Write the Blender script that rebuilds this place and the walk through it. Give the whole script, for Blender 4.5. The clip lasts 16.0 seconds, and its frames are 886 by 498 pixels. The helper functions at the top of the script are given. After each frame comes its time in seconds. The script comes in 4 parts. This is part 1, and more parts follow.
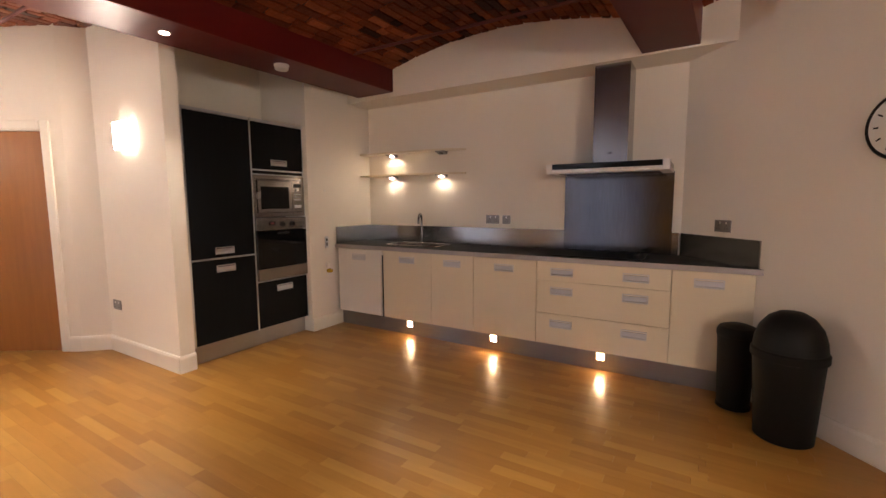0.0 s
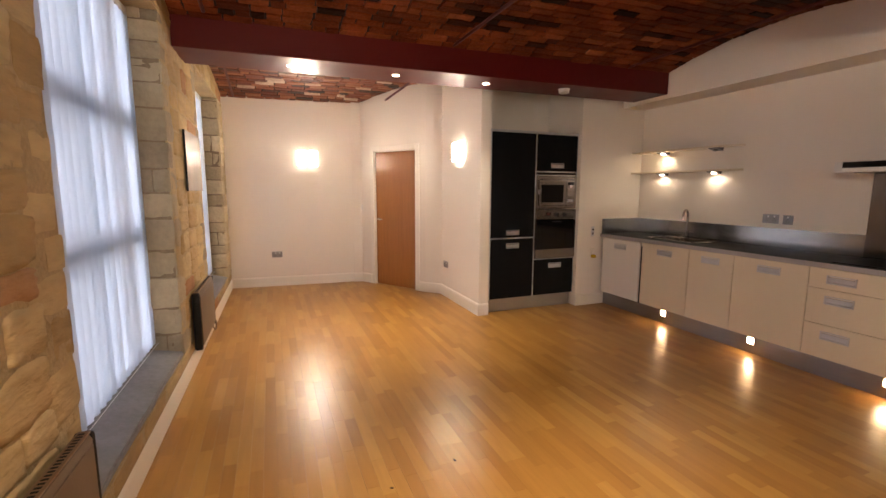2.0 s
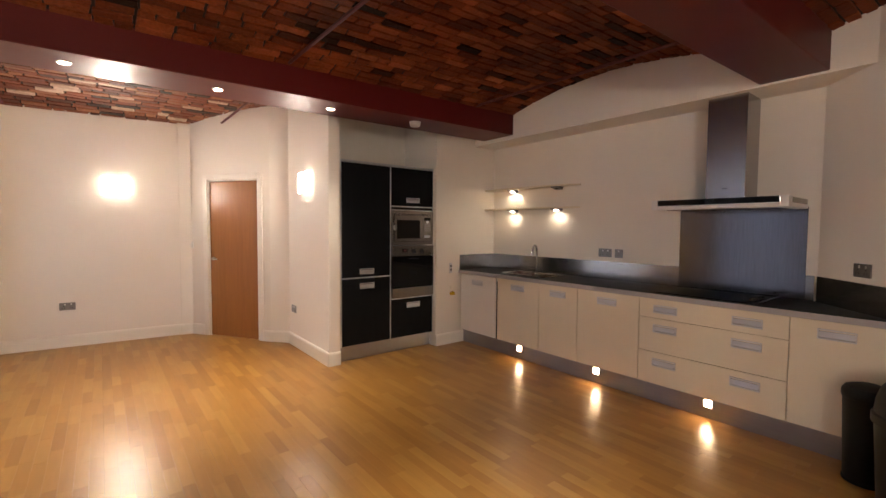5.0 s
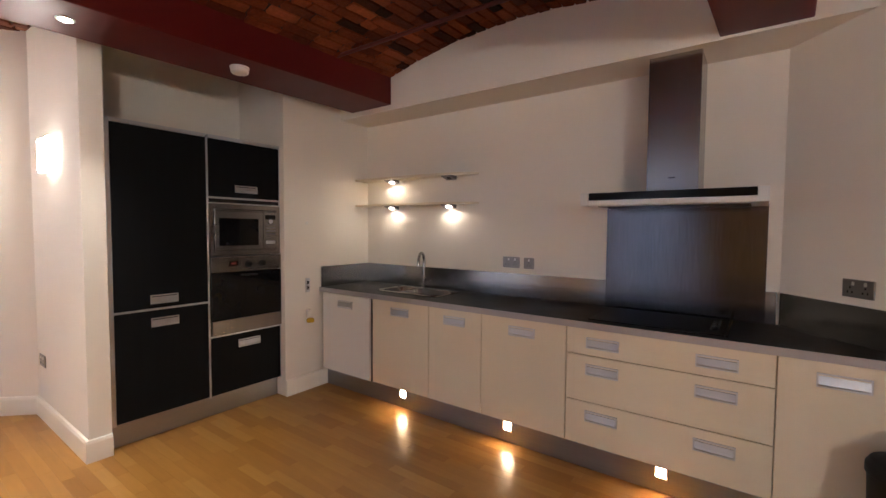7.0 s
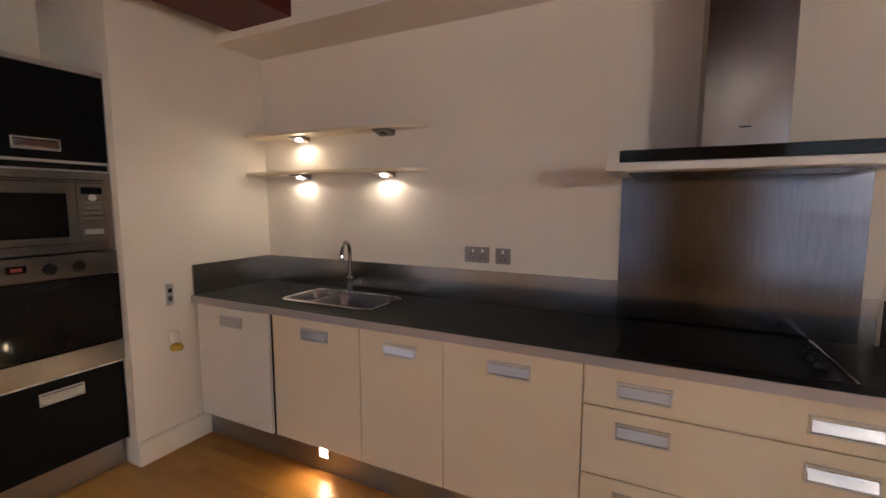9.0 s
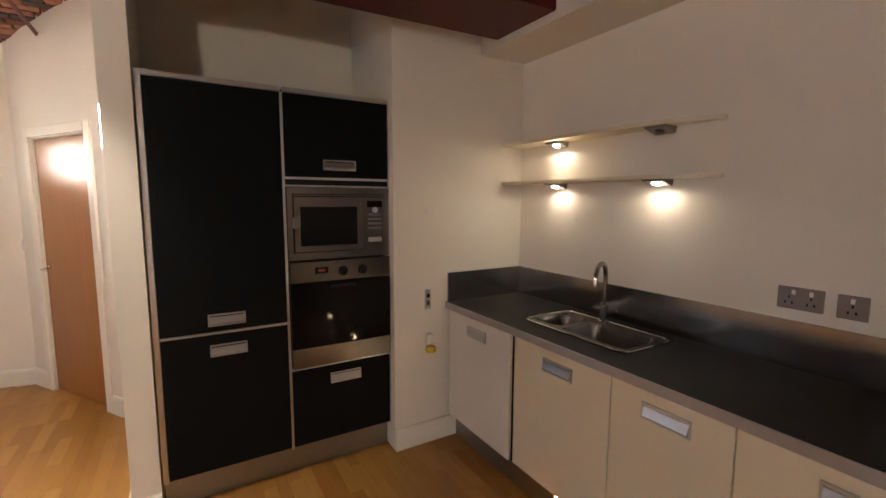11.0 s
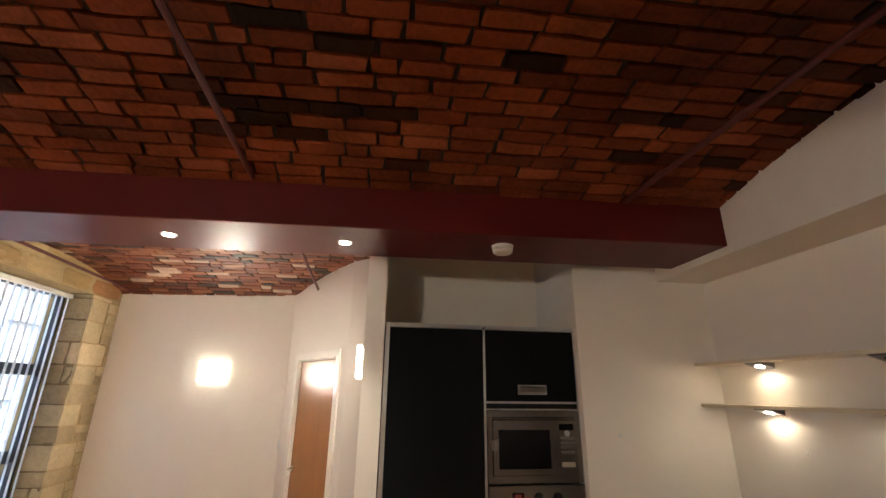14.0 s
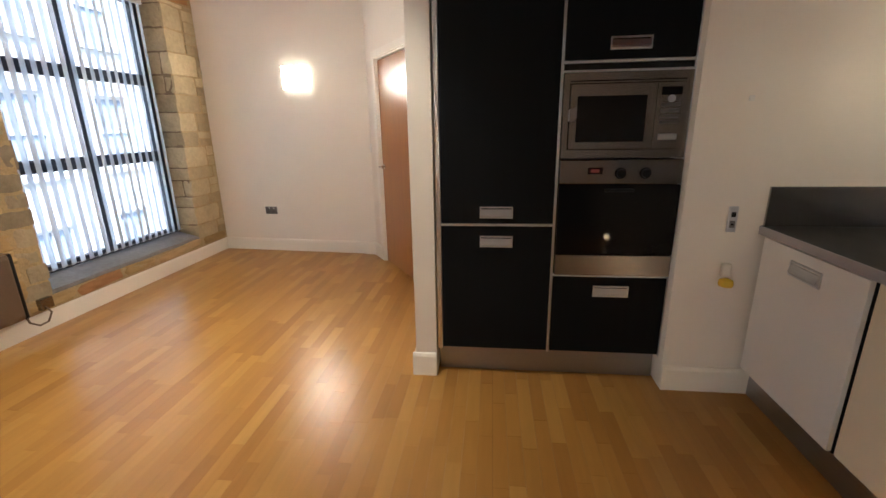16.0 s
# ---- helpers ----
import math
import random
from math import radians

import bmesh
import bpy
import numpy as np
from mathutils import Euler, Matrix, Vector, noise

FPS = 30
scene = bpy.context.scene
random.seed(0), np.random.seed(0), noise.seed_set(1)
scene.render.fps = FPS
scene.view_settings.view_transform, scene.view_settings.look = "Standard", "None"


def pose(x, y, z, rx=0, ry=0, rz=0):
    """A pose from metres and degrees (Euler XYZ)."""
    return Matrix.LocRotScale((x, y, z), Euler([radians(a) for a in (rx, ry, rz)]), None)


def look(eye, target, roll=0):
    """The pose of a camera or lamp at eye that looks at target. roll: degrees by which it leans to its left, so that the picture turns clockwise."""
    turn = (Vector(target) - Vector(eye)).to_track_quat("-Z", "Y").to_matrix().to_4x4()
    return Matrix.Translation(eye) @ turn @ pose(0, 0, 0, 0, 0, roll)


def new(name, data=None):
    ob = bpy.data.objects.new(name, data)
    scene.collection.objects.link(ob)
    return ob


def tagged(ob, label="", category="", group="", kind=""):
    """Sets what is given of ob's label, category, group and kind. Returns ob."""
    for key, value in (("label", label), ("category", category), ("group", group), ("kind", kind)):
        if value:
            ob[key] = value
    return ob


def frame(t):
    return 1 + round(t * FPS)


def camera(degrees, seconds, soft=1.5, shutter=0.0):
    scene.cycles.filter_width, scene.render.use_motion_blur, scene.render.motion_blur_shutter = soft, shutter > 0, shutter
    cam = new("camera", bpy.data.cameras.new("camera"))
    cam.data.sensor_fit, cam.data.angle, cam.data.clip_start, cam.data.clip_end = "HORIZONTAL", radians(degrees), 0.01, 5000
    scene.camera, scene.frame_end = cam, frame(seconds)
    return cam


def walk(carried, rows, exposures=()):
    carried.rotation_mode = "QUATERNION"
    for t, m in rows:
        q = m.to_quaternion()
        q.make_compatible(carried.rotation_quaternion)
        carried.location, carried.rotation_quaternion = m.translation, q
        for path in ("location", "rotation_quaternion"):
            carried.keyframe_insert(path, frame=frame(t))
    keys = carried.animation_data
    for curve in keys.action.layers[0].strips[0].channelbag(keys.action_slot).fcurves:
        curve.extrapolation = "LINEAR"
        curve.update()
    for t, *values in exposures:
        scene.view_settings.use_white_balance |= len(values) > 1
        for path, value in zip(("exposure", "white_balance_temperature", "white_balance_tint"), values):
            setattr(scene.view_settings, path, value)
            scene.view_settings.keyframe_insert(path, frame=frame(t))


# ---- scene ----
cam = camera(91.4, 16.0)
PATH = [
    (0, (0.614, 0.204, 1.343), (-0.416, 1.905, 1.13), -0.3),
    (0.5, (0.841, 0.12, 1.381), (-0.423, 1.651, 1.143), 1.6),
    (1, (1.098, 0.007, 1.423), (-0.394, 1.312, 1.162), 0.8),
    (1.5, (1.308, -0.114, 1.43), (-0.412, 0.864, 1.136), 1.1),
    (2, (1.454, -0.214, 1.432), (-0.387, 0.52, 1.163), 0.2),
    (2.5, (1.586, -0.288, 1.45), (-0.3, 0.333, 1.208), 0.4),
    (3, (1.701, -0.316, 1.434), (-0.197, 0.283, 1.231), 0.1),
    (3.5, (1.755, -0.319, 1.454), (-0.129, 0.33, 1.286), -0.1),
    (4, (1.695, -0.267, 1.434), (-0.124, 0.539, 1.225), -0.0),
    (4.5, (1.461, -0.07, 1.412), (-0.224, 0.995, 1.251), 0.2),
    (7, (0.343, 1.155, 1.431), (-0.835, 2.769, 1.339), 0.4),
    (7.5, (0.123, 1.383, 1.443), (-0.82, 3.138, 1.269), -0.6),
    (8, (-0.053, 1.62, 1.418), (-0.854, 3.441, 1.216), -0.8),
    (10.5, (-0.553, 2.273, 1.538), (-2.007, 3.62, 1.269), 0.9),
    (11, (-0.546, 2.257, 1.54), (-2.256, 3.27, 1.316), 0.2),
    (11.5, (-0.538, 2.18, 1.566), (-2.387, 2.943, 1.54), -0.9),
    (12, (-0.435, 2.116, 1.585), (-2.357, 2.645, 1.739), -0.7),
    (12.5, (-0.338, 2.07, 1.614), (-2.281, 2.454, 1.893), 0.0),
    (13, (-0.278, 2.053, 1.652), (-2.207, 2.364, 2.08), 0.1),
    (13.5, (-0.25, 2.047, 1.685), (-2.148, 2.339, 2.245), 0.4),
    (14, (-0.243, 2.037, 1.711), (-2.121, 2.316, 2.338), 0.7),
    (14.5, (-0.286, 2.052, 1.644), (-2.231, 2.373, 1.984), 1.1),
    (15, (-0.38, 2.122, 1.516), (-2.351, 2.438, 1.395), 0.0),
    (15.5, (-0.53, 2.275, 1.402), (-2.462, 2.398, 0.901), 0.0),
    (16, (-0.706, 2.379, 1.38), (-2.617, 2.16, 0.832), -1.0),
]
# the picture dims a little and turns cooler when it faces the kitchen
EXPOSURES = [(0.0, 2.1, 6200, 15), (3.5, 1.97, 6250, 13), (7.0, 2.15, 5450, 11), (10.5, 1.92, 5750, 9), (13.0, 1.84, 5800, 5), (16.0, 1.88, 5500, 5)]
walk(cam, [(t, look(eye, target, roll)) for t, eye, target, roll in PATH], EXPOSURES)

# ---- world and large lights ----
world = bpy.data.worlds.new("overcast_sky")
scene.world = world
world.use_nodes = True
wn = world.node_tree.nodes
sky = wn.new("ShaderNodeTexSky")
sky.sky_type = "NISHITA"
sky.sun_disc = False
sky.sun_elevation, sky.sun_rotation = radians(53), radians(27)
sky.air_density, sky.dust_density = 1.0, 2.5
wn["Background"].inputs["Strength"].default_value = 0.15
world.node_tree.links.new(sky.outputs[0], wn["Background"].inputs["Color"])
sun_data = bpy.data.lights.new("sun", "SUN")
sun_data.energy, sun_data.angle, sun_data.color = 2.5, radians(6), (1.0, 0.97, 0.93)
sun_ob = new("sun", sun_data)
sun_ob.matrix_world = look((0, 0, 20), (-4, -8, 8))

WARM = (1.0, 0.825, 0.62)
SCONCE_GLOW_LEVEL, DOWNLIGHT_POWER, SHELF_POWER, PLINTH_GLOW = 54.0, 23.0, 0.6, 40.0


# ---- materials ----
def graph(name):
    m = bpy.data.materials.new(name)
    m.use_nodes = True
    return m, m.node_tree.nodes, m.node_tree.links, m.node_tree.nodes["Principled BSDF"]


def surface(name, rgb, rough=0.5, metal=0.0, grain=60.0, var=0.05, stain=2.5, svar=0.06, bump=0.05, stretch=(1, 1, 1),
            rgb2=None, rnd="", rndvar=0.0, roughvar=0.08, coat=0.0, spec=0.5, bump_dist=0.002, ramp=None, lumps=0.0):
    """Paint, stone, metal or wood: a base colour varied by fine grain, broad stains and a random tone for each piece."""
    m, n, l, b = graph(name)
    geo = n.new("ShaderNodeNewGeometry")
    mp = n.new("ShaderNodeMapping")
    mp.inputs["Scale"].default_value = stretch
    l.new(geo.outputs["Position"], mp.inputs["Vector"])
    fine, broad = n.new("ShaderNodeTexNoise"), n.new("ShaderNodeTexNoise")
    fine.inputs["Scale"].default_value, fine.inputs["Detail"].default_value = grain, 4
    broad.inputs["Scale"].default_value, broad.inputs["Detail"].default_value = stain, 3
    l.new(mp.outputs[0], fine.inputs["Vector"])
    l.new(mp.outputs[0], broad.inputs["Vector"])

    def math_node(op, a, c):
        q = n.new("ShaderNodeMath")
        q.operation = op
        for k, v in enumerate((a, c)):
            if isinstance(v, (int, float)):
                q.inputs[k].default_value = v
            else:
                l.new(v, q.inputs[k])
        return q.outputs[0]

    tone = math_node("ADD", math_node("MULTIPLY", math_node("SUBTRACT", fine.outputs[0], 0.5), 4 * var),
                     math_node("MULTIPLY", math_node("SUBTRACT", broad.outputs[0], 0.5), 4 * svar))
    pick = None
    if rnd == "object":
        pick = n.new("ShaderNodeObjectInfo").outputs["Random"]
    elif rnd == "island":
        pick = geo.outputs["Random Per Island"]
    if pick is not None:
        tone = math_node("ADD", tone, math_node("MULTIPLY", math_node("SUBTRACT", pick, 0.5), 2 * rndvar))
    tone = math_node("ADD", tone, 1.0)
    if ramp:
        cr = n.new("ShaderNodeValToRGB")
        while len(cr.color_ramp.elements) < len(ramp):
            cr.color_ramp.elements.new(0.5)
        for e, (p, c) in zip(cr.color_ramp.elements, ramp):
            e.position, e.color = p, (*c, 1)
        l.new(pick if pick is not None else broad.outputs[0], cr.inputs[0])
        base = cr.outputs[0]
    else:
        mix = n.new("ShaderNodeMix")
        mix.data_type = "RGBA"
        mix.inputs["A"].default_value = (*rgb, 1)
        mix.inputs["B"].default_value = (*(rgb2 or rgb), 1)
        l.new(pick if pick is not None else broad.outputs[0], mix.inputs["Factor"])
        base = mix.outputs["Result"]
    sc = n.new("ShaderNodeVectorMath")
    sc.operation = "SCALE"
    l.new(base, sc.inputs[0])
    l.new(tone, sc.inputs["Scale"])
    l.new(sc.outputs[0], b.inputs["Base Color"])
    l.new(math_node("ADD", math_node("MULTIPLY", math_node("SUBTRACT", broad.outputs[0], 0.5), 2 * roughvar), rough), b.inputs["Roughness"])
    b.inputs["Metallic"].default_value = metal
    b.inputs["Coat Weight"].default_value = coat
    b.inputs["Coat Roughness"].default_value = 0.15
    b.inputs["Specular IOR Level"].default_value = spec
    if bump:
        bp = n.new("ShaderNodeBump")
        bp.inputs["Strength"].default_value, bp.inputs["Distance"].default_value = bump, bump_dist
        l.new(fine.outputs[0], bp.inputs["Height"])
        if lumps:
            big = n.new("ShaderNodeBump")
            big.inputs["Strength"].default_value, big.inputs["Distance"].default_value = 0.9, lumps
            mid = n.new("ShaderNodeTexNoise")
            mid.inputs["Scale"].default_value, mid.inputs["Detail"].default_value = 9, 5
            l.new(mp.outputs[0], mid.inputs["Vector"])
            l.new(mid.outputs[0], big.inputs["Height"])
            l.new(big.outputs[0], bp.inputs["Normal"])
        l.new(bp.outputs[0], b.inputs["Normal"])
    return m


def glow(name, rgb, strength, body=0.8):
    m, n, l, b = graph(name)
    b.inputs["Base Color"].default_value = (body, body, body, 1)
    b.inputs["Emission Color"].default_value = (*rgb, 1)
    b.inputs["Emission Strength"].default_value = strength
    return m


def fabric_through(name, rgb):
    """Blind cloth that lets daylight through."""
    m, n, l, b = graph(name)
    tr, mix = n.new("ShaderNodeBsdfTranslucent"), n.new("ShaderNodeMixShader")
    b.inputs["Base Color"].default_value = (*rgb, 1)
    b.inputs["Roughness"].default_value = 0.8
    weave = n.new("ShaderNodeTexNoise")
    weave.inputs["Scale"].default_value = 30
    cr = n.new("ShaderNodeValToRGB")
    cr.color_ramp.elements[0].color = (*[c * 0.9 for c in rgb], 1)
    cr.color_ramp.elements[1].color = (*rgb, 1)
    l.new(weave.outputs[0], cr.inputs[0])
    l.new(cr.outputs[0], tr.inputs["Color"])
    mix.inputs[0].default_value = 0.78
    l.new(b.outputs[0], mix.inputs[1])
    l.new(tr.outputs[0], mix.inputs[2])
    l.new(mix.outputs[0], n["Material Output"].inputs["Surface"])
    return m


def clear_glass(name, tint=(1, 1, 1)):
    m, n, l, b = graph(name)
    b.inputs["Base Color"].default_value = (*tint, 1)
    b.inputs["Roughness"].default_value = 0.02
    b.inputs["Transmission Weight"].default_value = 1.0
    b.inputs["IOR"].default_value = 1.1
    return m


WALL = surface("wall_paint", (0.78, 0.72, 0.63), 0.75, grain=180, var=0.012, stain=1.2, svar=0.02, bump=0.12)
TRIM = surface("trim_gloss", (0.80, 0.75, 0.66), 0.35, grain=90, var=0.01, stain=3, svar=0.025, bump=0.03)
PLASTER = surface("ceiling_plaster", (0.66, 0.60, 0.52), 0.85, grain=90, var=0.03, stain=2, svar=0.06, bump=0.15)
BEAM = surface("oxide_red_gloss", (0.095, 0.009, 0.007), 0.44, spec=0.2, grain=70, var=0.03, stain=2.2, svar=0.07, bump=0.05, coat=0.10)
ROD = surface("oxide_red_rod", (0.085, 0.010, 0.007), 0.6, grain=90, var=0.08, stain=9, svar=0.12, bump=0.2)
BRICKS = [(0.0, (0.012, 0.006, 0.004)), (0.06, (0.028, 0.009, 0.005)), (0.15, (0.085, 0.020, 0.008)), (0.5, (0.158, 0.036, 0.011)), (0.8, (0.195, 0.048, 0.015)), (1.0, (0.24, 0.068, 0.024))]
BRICK = surface("soot_red_brick", (0.3, 0.1, 0.05), 0.66, grain=45, var=0.22, stain=3, svar=0.45, bump=0.7, rnd="island", ramp=BRICKS, bump_dist=0.006, spec=0.12)
MORTAR = surface("black_mortar", (0.014, 0.010, 0.008), 0.9, grain=60, var=0.2, stain=4, svar=0.2, bump=0.6)
PALEBRICKS = BRICKS[:4] + [(0.78, (0.22, 0.075, 0.028)), (0.9, (0.26, 0.10, 0.042)), (1.0, (0.5, 0.38, 0.29))]
BRICK_FAR = surface("limed_red_brick", (0.3, 0.1, 0.05), 0.6, grain=40, var=0.2, stain=6, svar=0.22, bump=0.7, rnd="island", ramp=PALEBRICKS, bump_dist=0.006)
STONES = [(0.0, (0.34, 0.222, 0.083)), (0.3, (0.39, 0.265, 0.108)), (0.6, (0.44, 0.312, 0.138)), (0.9, (0.49, 0.365, 0.18)), (0.94, (0.36, 0.185, 0.07)), (1.0, (0.33, 0.150, 0.055))]
STONE = surface("yellow_sandstone", (0.4, 0.3, 0.17), 0.88, grain=22, var=0.10, stain=3, svar=0.20, bump=0.6, rnd="object", ramp=STONES, bump_dist=0.006, lumps=0.03, stretch=(0.5, 0.5, 1.4))
PLATE = surface("dark_satin_plate", (0.24, 0.225, 0.22), 0.32, 1.0, grain=120, var=0.04, stain=5, svar=0.06, bump=0.02)
POINTING = surface("sandy_pointing", (0.39, 0.285, 0.14), 0.92, lumps=0.02, grain=70, var=0.14, stain=5, svar=0.16, bump=0.8, bump_dist=0.006)
QUOIN = surface("grey_buff_sandstone", (0.27, 0.215, 0.135), 0.88, lumps=0.03, grain=30, var=0.10, stain=4, svar=0.16, bump=0.6, rnd="object", rgb2=(0.37, 0.295, 0.18), rndvar=0.15, bump_dist=0.01)
PALE_QUOIN = surface("pale_buff_sandstone", (0.39, 0.30, 0.165), 0.88, lumps=0.03, grain=30, var=0.10, stain=4, svar=0.16, bump=0.6, rnd="object", rgb2=(0.50, 0.40, 0.235), rndvar=0.12, bump_dist=0.008)
JOINT = surface("dark_joint", (0.21, 0.15, 0.085), 0.95, grain=60, var=0.2, stain=4, svar=0.2, bump=0.7)
SLATE = surface("grey_stone_sill", (0.20, 0.19, 0.185), 0.6, grain=30, var=0.14, stain=4, svar=0.2, bump=0.5, bump_dist=0.006)
STRIPS = [(0.0, (0.315, 0.143, 0.028)), (0.3, (0.36, 0.172, 0.034)), (0.7, (0.395, 0.197, 0.042)), (1.0, (0.44, 0.238, 0.056))]
OAKS = dict(rough=0.30, grain=34, var=0.07, stain=5, svar=0.07, bump=0.03, stretch=(0.12, 1, 1), ramp=STRIPS, roughvar=0.03, bump_dist=0.001, spec=0.36)
FLOOR_PART = surface("laminate_strip", (0.4, 0.2, 0.07), rnd="object", **OAKS)
FLOOR_REST = surface("laminate_strip_rest", (0.4, 0.2, 0.07), rnd="island", **OAKS)
DOORWOOD = surface("cherry_veneer", (0.30, 0.117, 0.027), 0.3, grain=30, var=0.08, stain=3, svar=0.07, bump=0.04, stretch=(1, 1, 0.08), rgb2=(0.36, 0.148, 0.037))
CREAM = surface("cream_laminate", (0.72, 0.625, 0.46), 0.42, grain=120, var=0.008, stain=1.5, svar=0.02, bump=0.02)
WHITE = surface("white_panel", (0.74, 0.70, 0.64), 0.42, grain=120, var=0.008, stain=1.5, svar=0.02, bump=0.02)
DARKFRONT = surface("charcoal_woodgrain", (0.0062, 0.0070, 0.0085), 0.5, grain=26, var=0.10, stain=3, svar=0.10, bump=0.08, stretch=(1, 1, 0.06), spec=0.08)
ALU = surface("brushed_aluminium", (0.60, 0.60, 0.61), 0.36, 1.0, grain=90, var=0.04, stain=5, svar=0.06, bump=0.05, stretch=(0.1, 0.1, 1))
STEEL = surface("stainless_steel", (0.30, 0.29, 0.285), 0.15, 1.0, grain=140, var=0.05, stain=3, svar=0.08, bump=0.05, stretch=(1, 1, 0.04))
DUCT = surface("brushed_duct_steel", (0.36, 0.34, 0.33), 0.22, 1.0, grain=140, var=0.06, stain=3, svar=0.1, bump=0.06, stretch=(1, 1, 0.04))
SPLASH = surface("brushed_splashback_steel", (0.15, 0.142, 0.150), 0.15, 1.0, grain=120, var=0.18, stain=2.6, svar=0.22, bump=0.06, stretch=(1, 1, 0.05))
STEEL_H = surface("stainless_steel_flat", (0.24, 0.22, 0.205), 0.25, 1.0, grain=140, var=0.05, stain=3, svar=0.08, bump=0.04, stretch=(0.04, 1, 1))
KICK = surface("brushed_plinth_metal", (0.38, 0.37, 0.38), 0.38, 1.0, grain=140, var=0.05, stain=3, svar=0.08, bump=0.04, stretch=(0.04, 1, 1))
UPSTAND = surface("dark_brushed_steel", (0.36, 0.345, 0.335), 0.2, 1.0, grain=140, var=0.06, stain=3, svar=0.1, bump=0.04, stretch=(0.04, 1, 1))
CHROME = surface("polished_chrome", (0.75, 0.74, 0.72), 0.1, 1.0, grain=40, var=0.02, stain=6, svar=0.04, bump=0)
WORKTOP = surface("charcoal_worktop", (0.0115, 0.0115, 0.012), 0.5, spec=0.15, grain=160, var=0.25, stain=4, svar=0.12, bump=0.08)
EDGING = surface("lilac_grey_edging", (0.40, 0.37, 0.37), 0.4, 0.4, grain=90, var=0.03, stain=3, svar=0.04, bump=0.02)
BLACKGLASS = surface("black_glass", (0.006, 0.006, 0.007), 0.06, grain=20, var=0.02, stain=3, svar=0.05, bump=0, roughvar=0.03, spec=0.22)
HOBGLASS = surface("dull_black_glass", (0.006, 0.006, 0.007), 0.42, grain=20, var=0.02, stain=3, svar=0.05, bump=0, roughvar=0.03, spec=0.12)
BLACKPLASTIC = surface("black_plastic", (0.0065, 0.0065, 0.007), 0.5, spec=0.2, grain=160, var=0.1, stain=4, svar=0.1, bump=0.1)
WHITEPLASTIC = surface("white_plastic", (0.72, 0.70, 0.66), 0.4, grain=90, var=0.01, stain=3, svar=0.03, bump=0.02)
BRONZE = surface("brown_enamel", (0.15, 0.105, 0.07), 0.38, 0.3, grain=90, var=0.05, stain=3, svar=0.06, bump=0.03)
BRONZE_EDGE = surface("gold_brown_trim", (0.24, 0.15, 0.08), 0.35, 0.7, grain=90, var=0.05, stain=4, svar=0.06, bump=0.03)
FRAMEPAINT = surface("navy_window_frame", (0.030, 0.035, 0.055), 0.4, grain=60, var=0.05, stain=3, svar=0.08, bump=0.04)
YELLOW = surface("yellow_oil", (0.62, 0.40, 0.03), 0.2, grain=30, var=0.02, stain=6, svar=0.05, bump=0)
PRINT = surface("pale_canvas_print", (0.62, 0.57, 0.52), 0.22, grain=60, var=0.03, stain=4, svar=0.16, bump=0.08, rgb2=(0.36, 0.30, 0.26))
FACADE = surface("pale_street_stone", (0.80, 0.79, 0.77), 0.9, grain=5, var=0.06, stain=0.8, svar=0.08, bump=0.2)
SASHWHITE = surface("white_sash_paint", (0.8, 0.8, 0.8), 0.5, grain=20, var=0.02, stain=2, svar=0.03, bump=0)
ROADWAY = surface("wet_asphalt", (0.06, 0.06, 0.065), 0.8, grain=20, var=0.2, stain=0.7, svar=0.2, bump=0.3)
BLIND = fabric_through("blind_cloth", (0.83, 0.87, 0.93))
GLASS = clear_glass("window_glass")
DARKPANE = surface("dark_pane", (0.36, 0.42, 0.50), 0.1, grain=2, var=0.05, stain=1, svar=0.1, bump=0)
SCONCE_GLOW = glow("lit_sconce_glass", WARM, SCONCE_GLOW_LEVEL)
SCONCE_BRIGHT = glow("lit_sconce_glass_bright", WARM, 132.0)
SHADE = glow("frosted_shade_side", WARM, 2.0)
LAMP_GLOW = glow("lit_lamp", (1.0, 0.82, 0.6), 20.0)
PLINTH_LIT = glow("lit_plinth_lamp", (1.0, 0.68, 0.36), PLINTH_GLOW)
RED_LED = glow("red_display", (1.0, 0.08, 0.03), 0.025, 0.02)


# ---- mesh helpers ----
def bx(bm, x0, y0, z0, x1, y1, z1, bevel=0.0):
    xs, ys, zs = sorted((x0, x1)), sorted((y0, y1)), sorted((z0, z1))
    v = [bm.verts.new((x, y, z)) for z in zs for y in ys for x in xs]
    faces = [bm.faces.new([v[i] for i in q]) for q in ((0, 2, 3, 1), (4, 5, 7, 6), (0, 1, 5, 4), (2, 6, 7, 3), (0, 4, 6, 2), (1, 3, 7, 5))]
    if bevel:
        edges = {e for f in faces for e in f.edges}
        bmesh.ops.bevel(bm, geom=list(edges), offset=bevel, segments=2, affect="EDGES", profile=0.5)
    return bm


def box(x0, y0, z0, x1, y1, z1, bevel=0.0):
    return bx(bmesh.new(), x0, y0, z0, x1, y1, z1, bevel)


def cyl(bm, m, r, h, seg=20, r2=None):
    """A cylinder or cone along the z axis of the pose m, from its origin up."""
    bmesh.ops.create_cone(bm, cap_ends=True, segments=seg, radius1=r, radius2=r if r2 is None else r2, depth=h, matrix=m @ pose(0, 0, h / 2))
    return bm


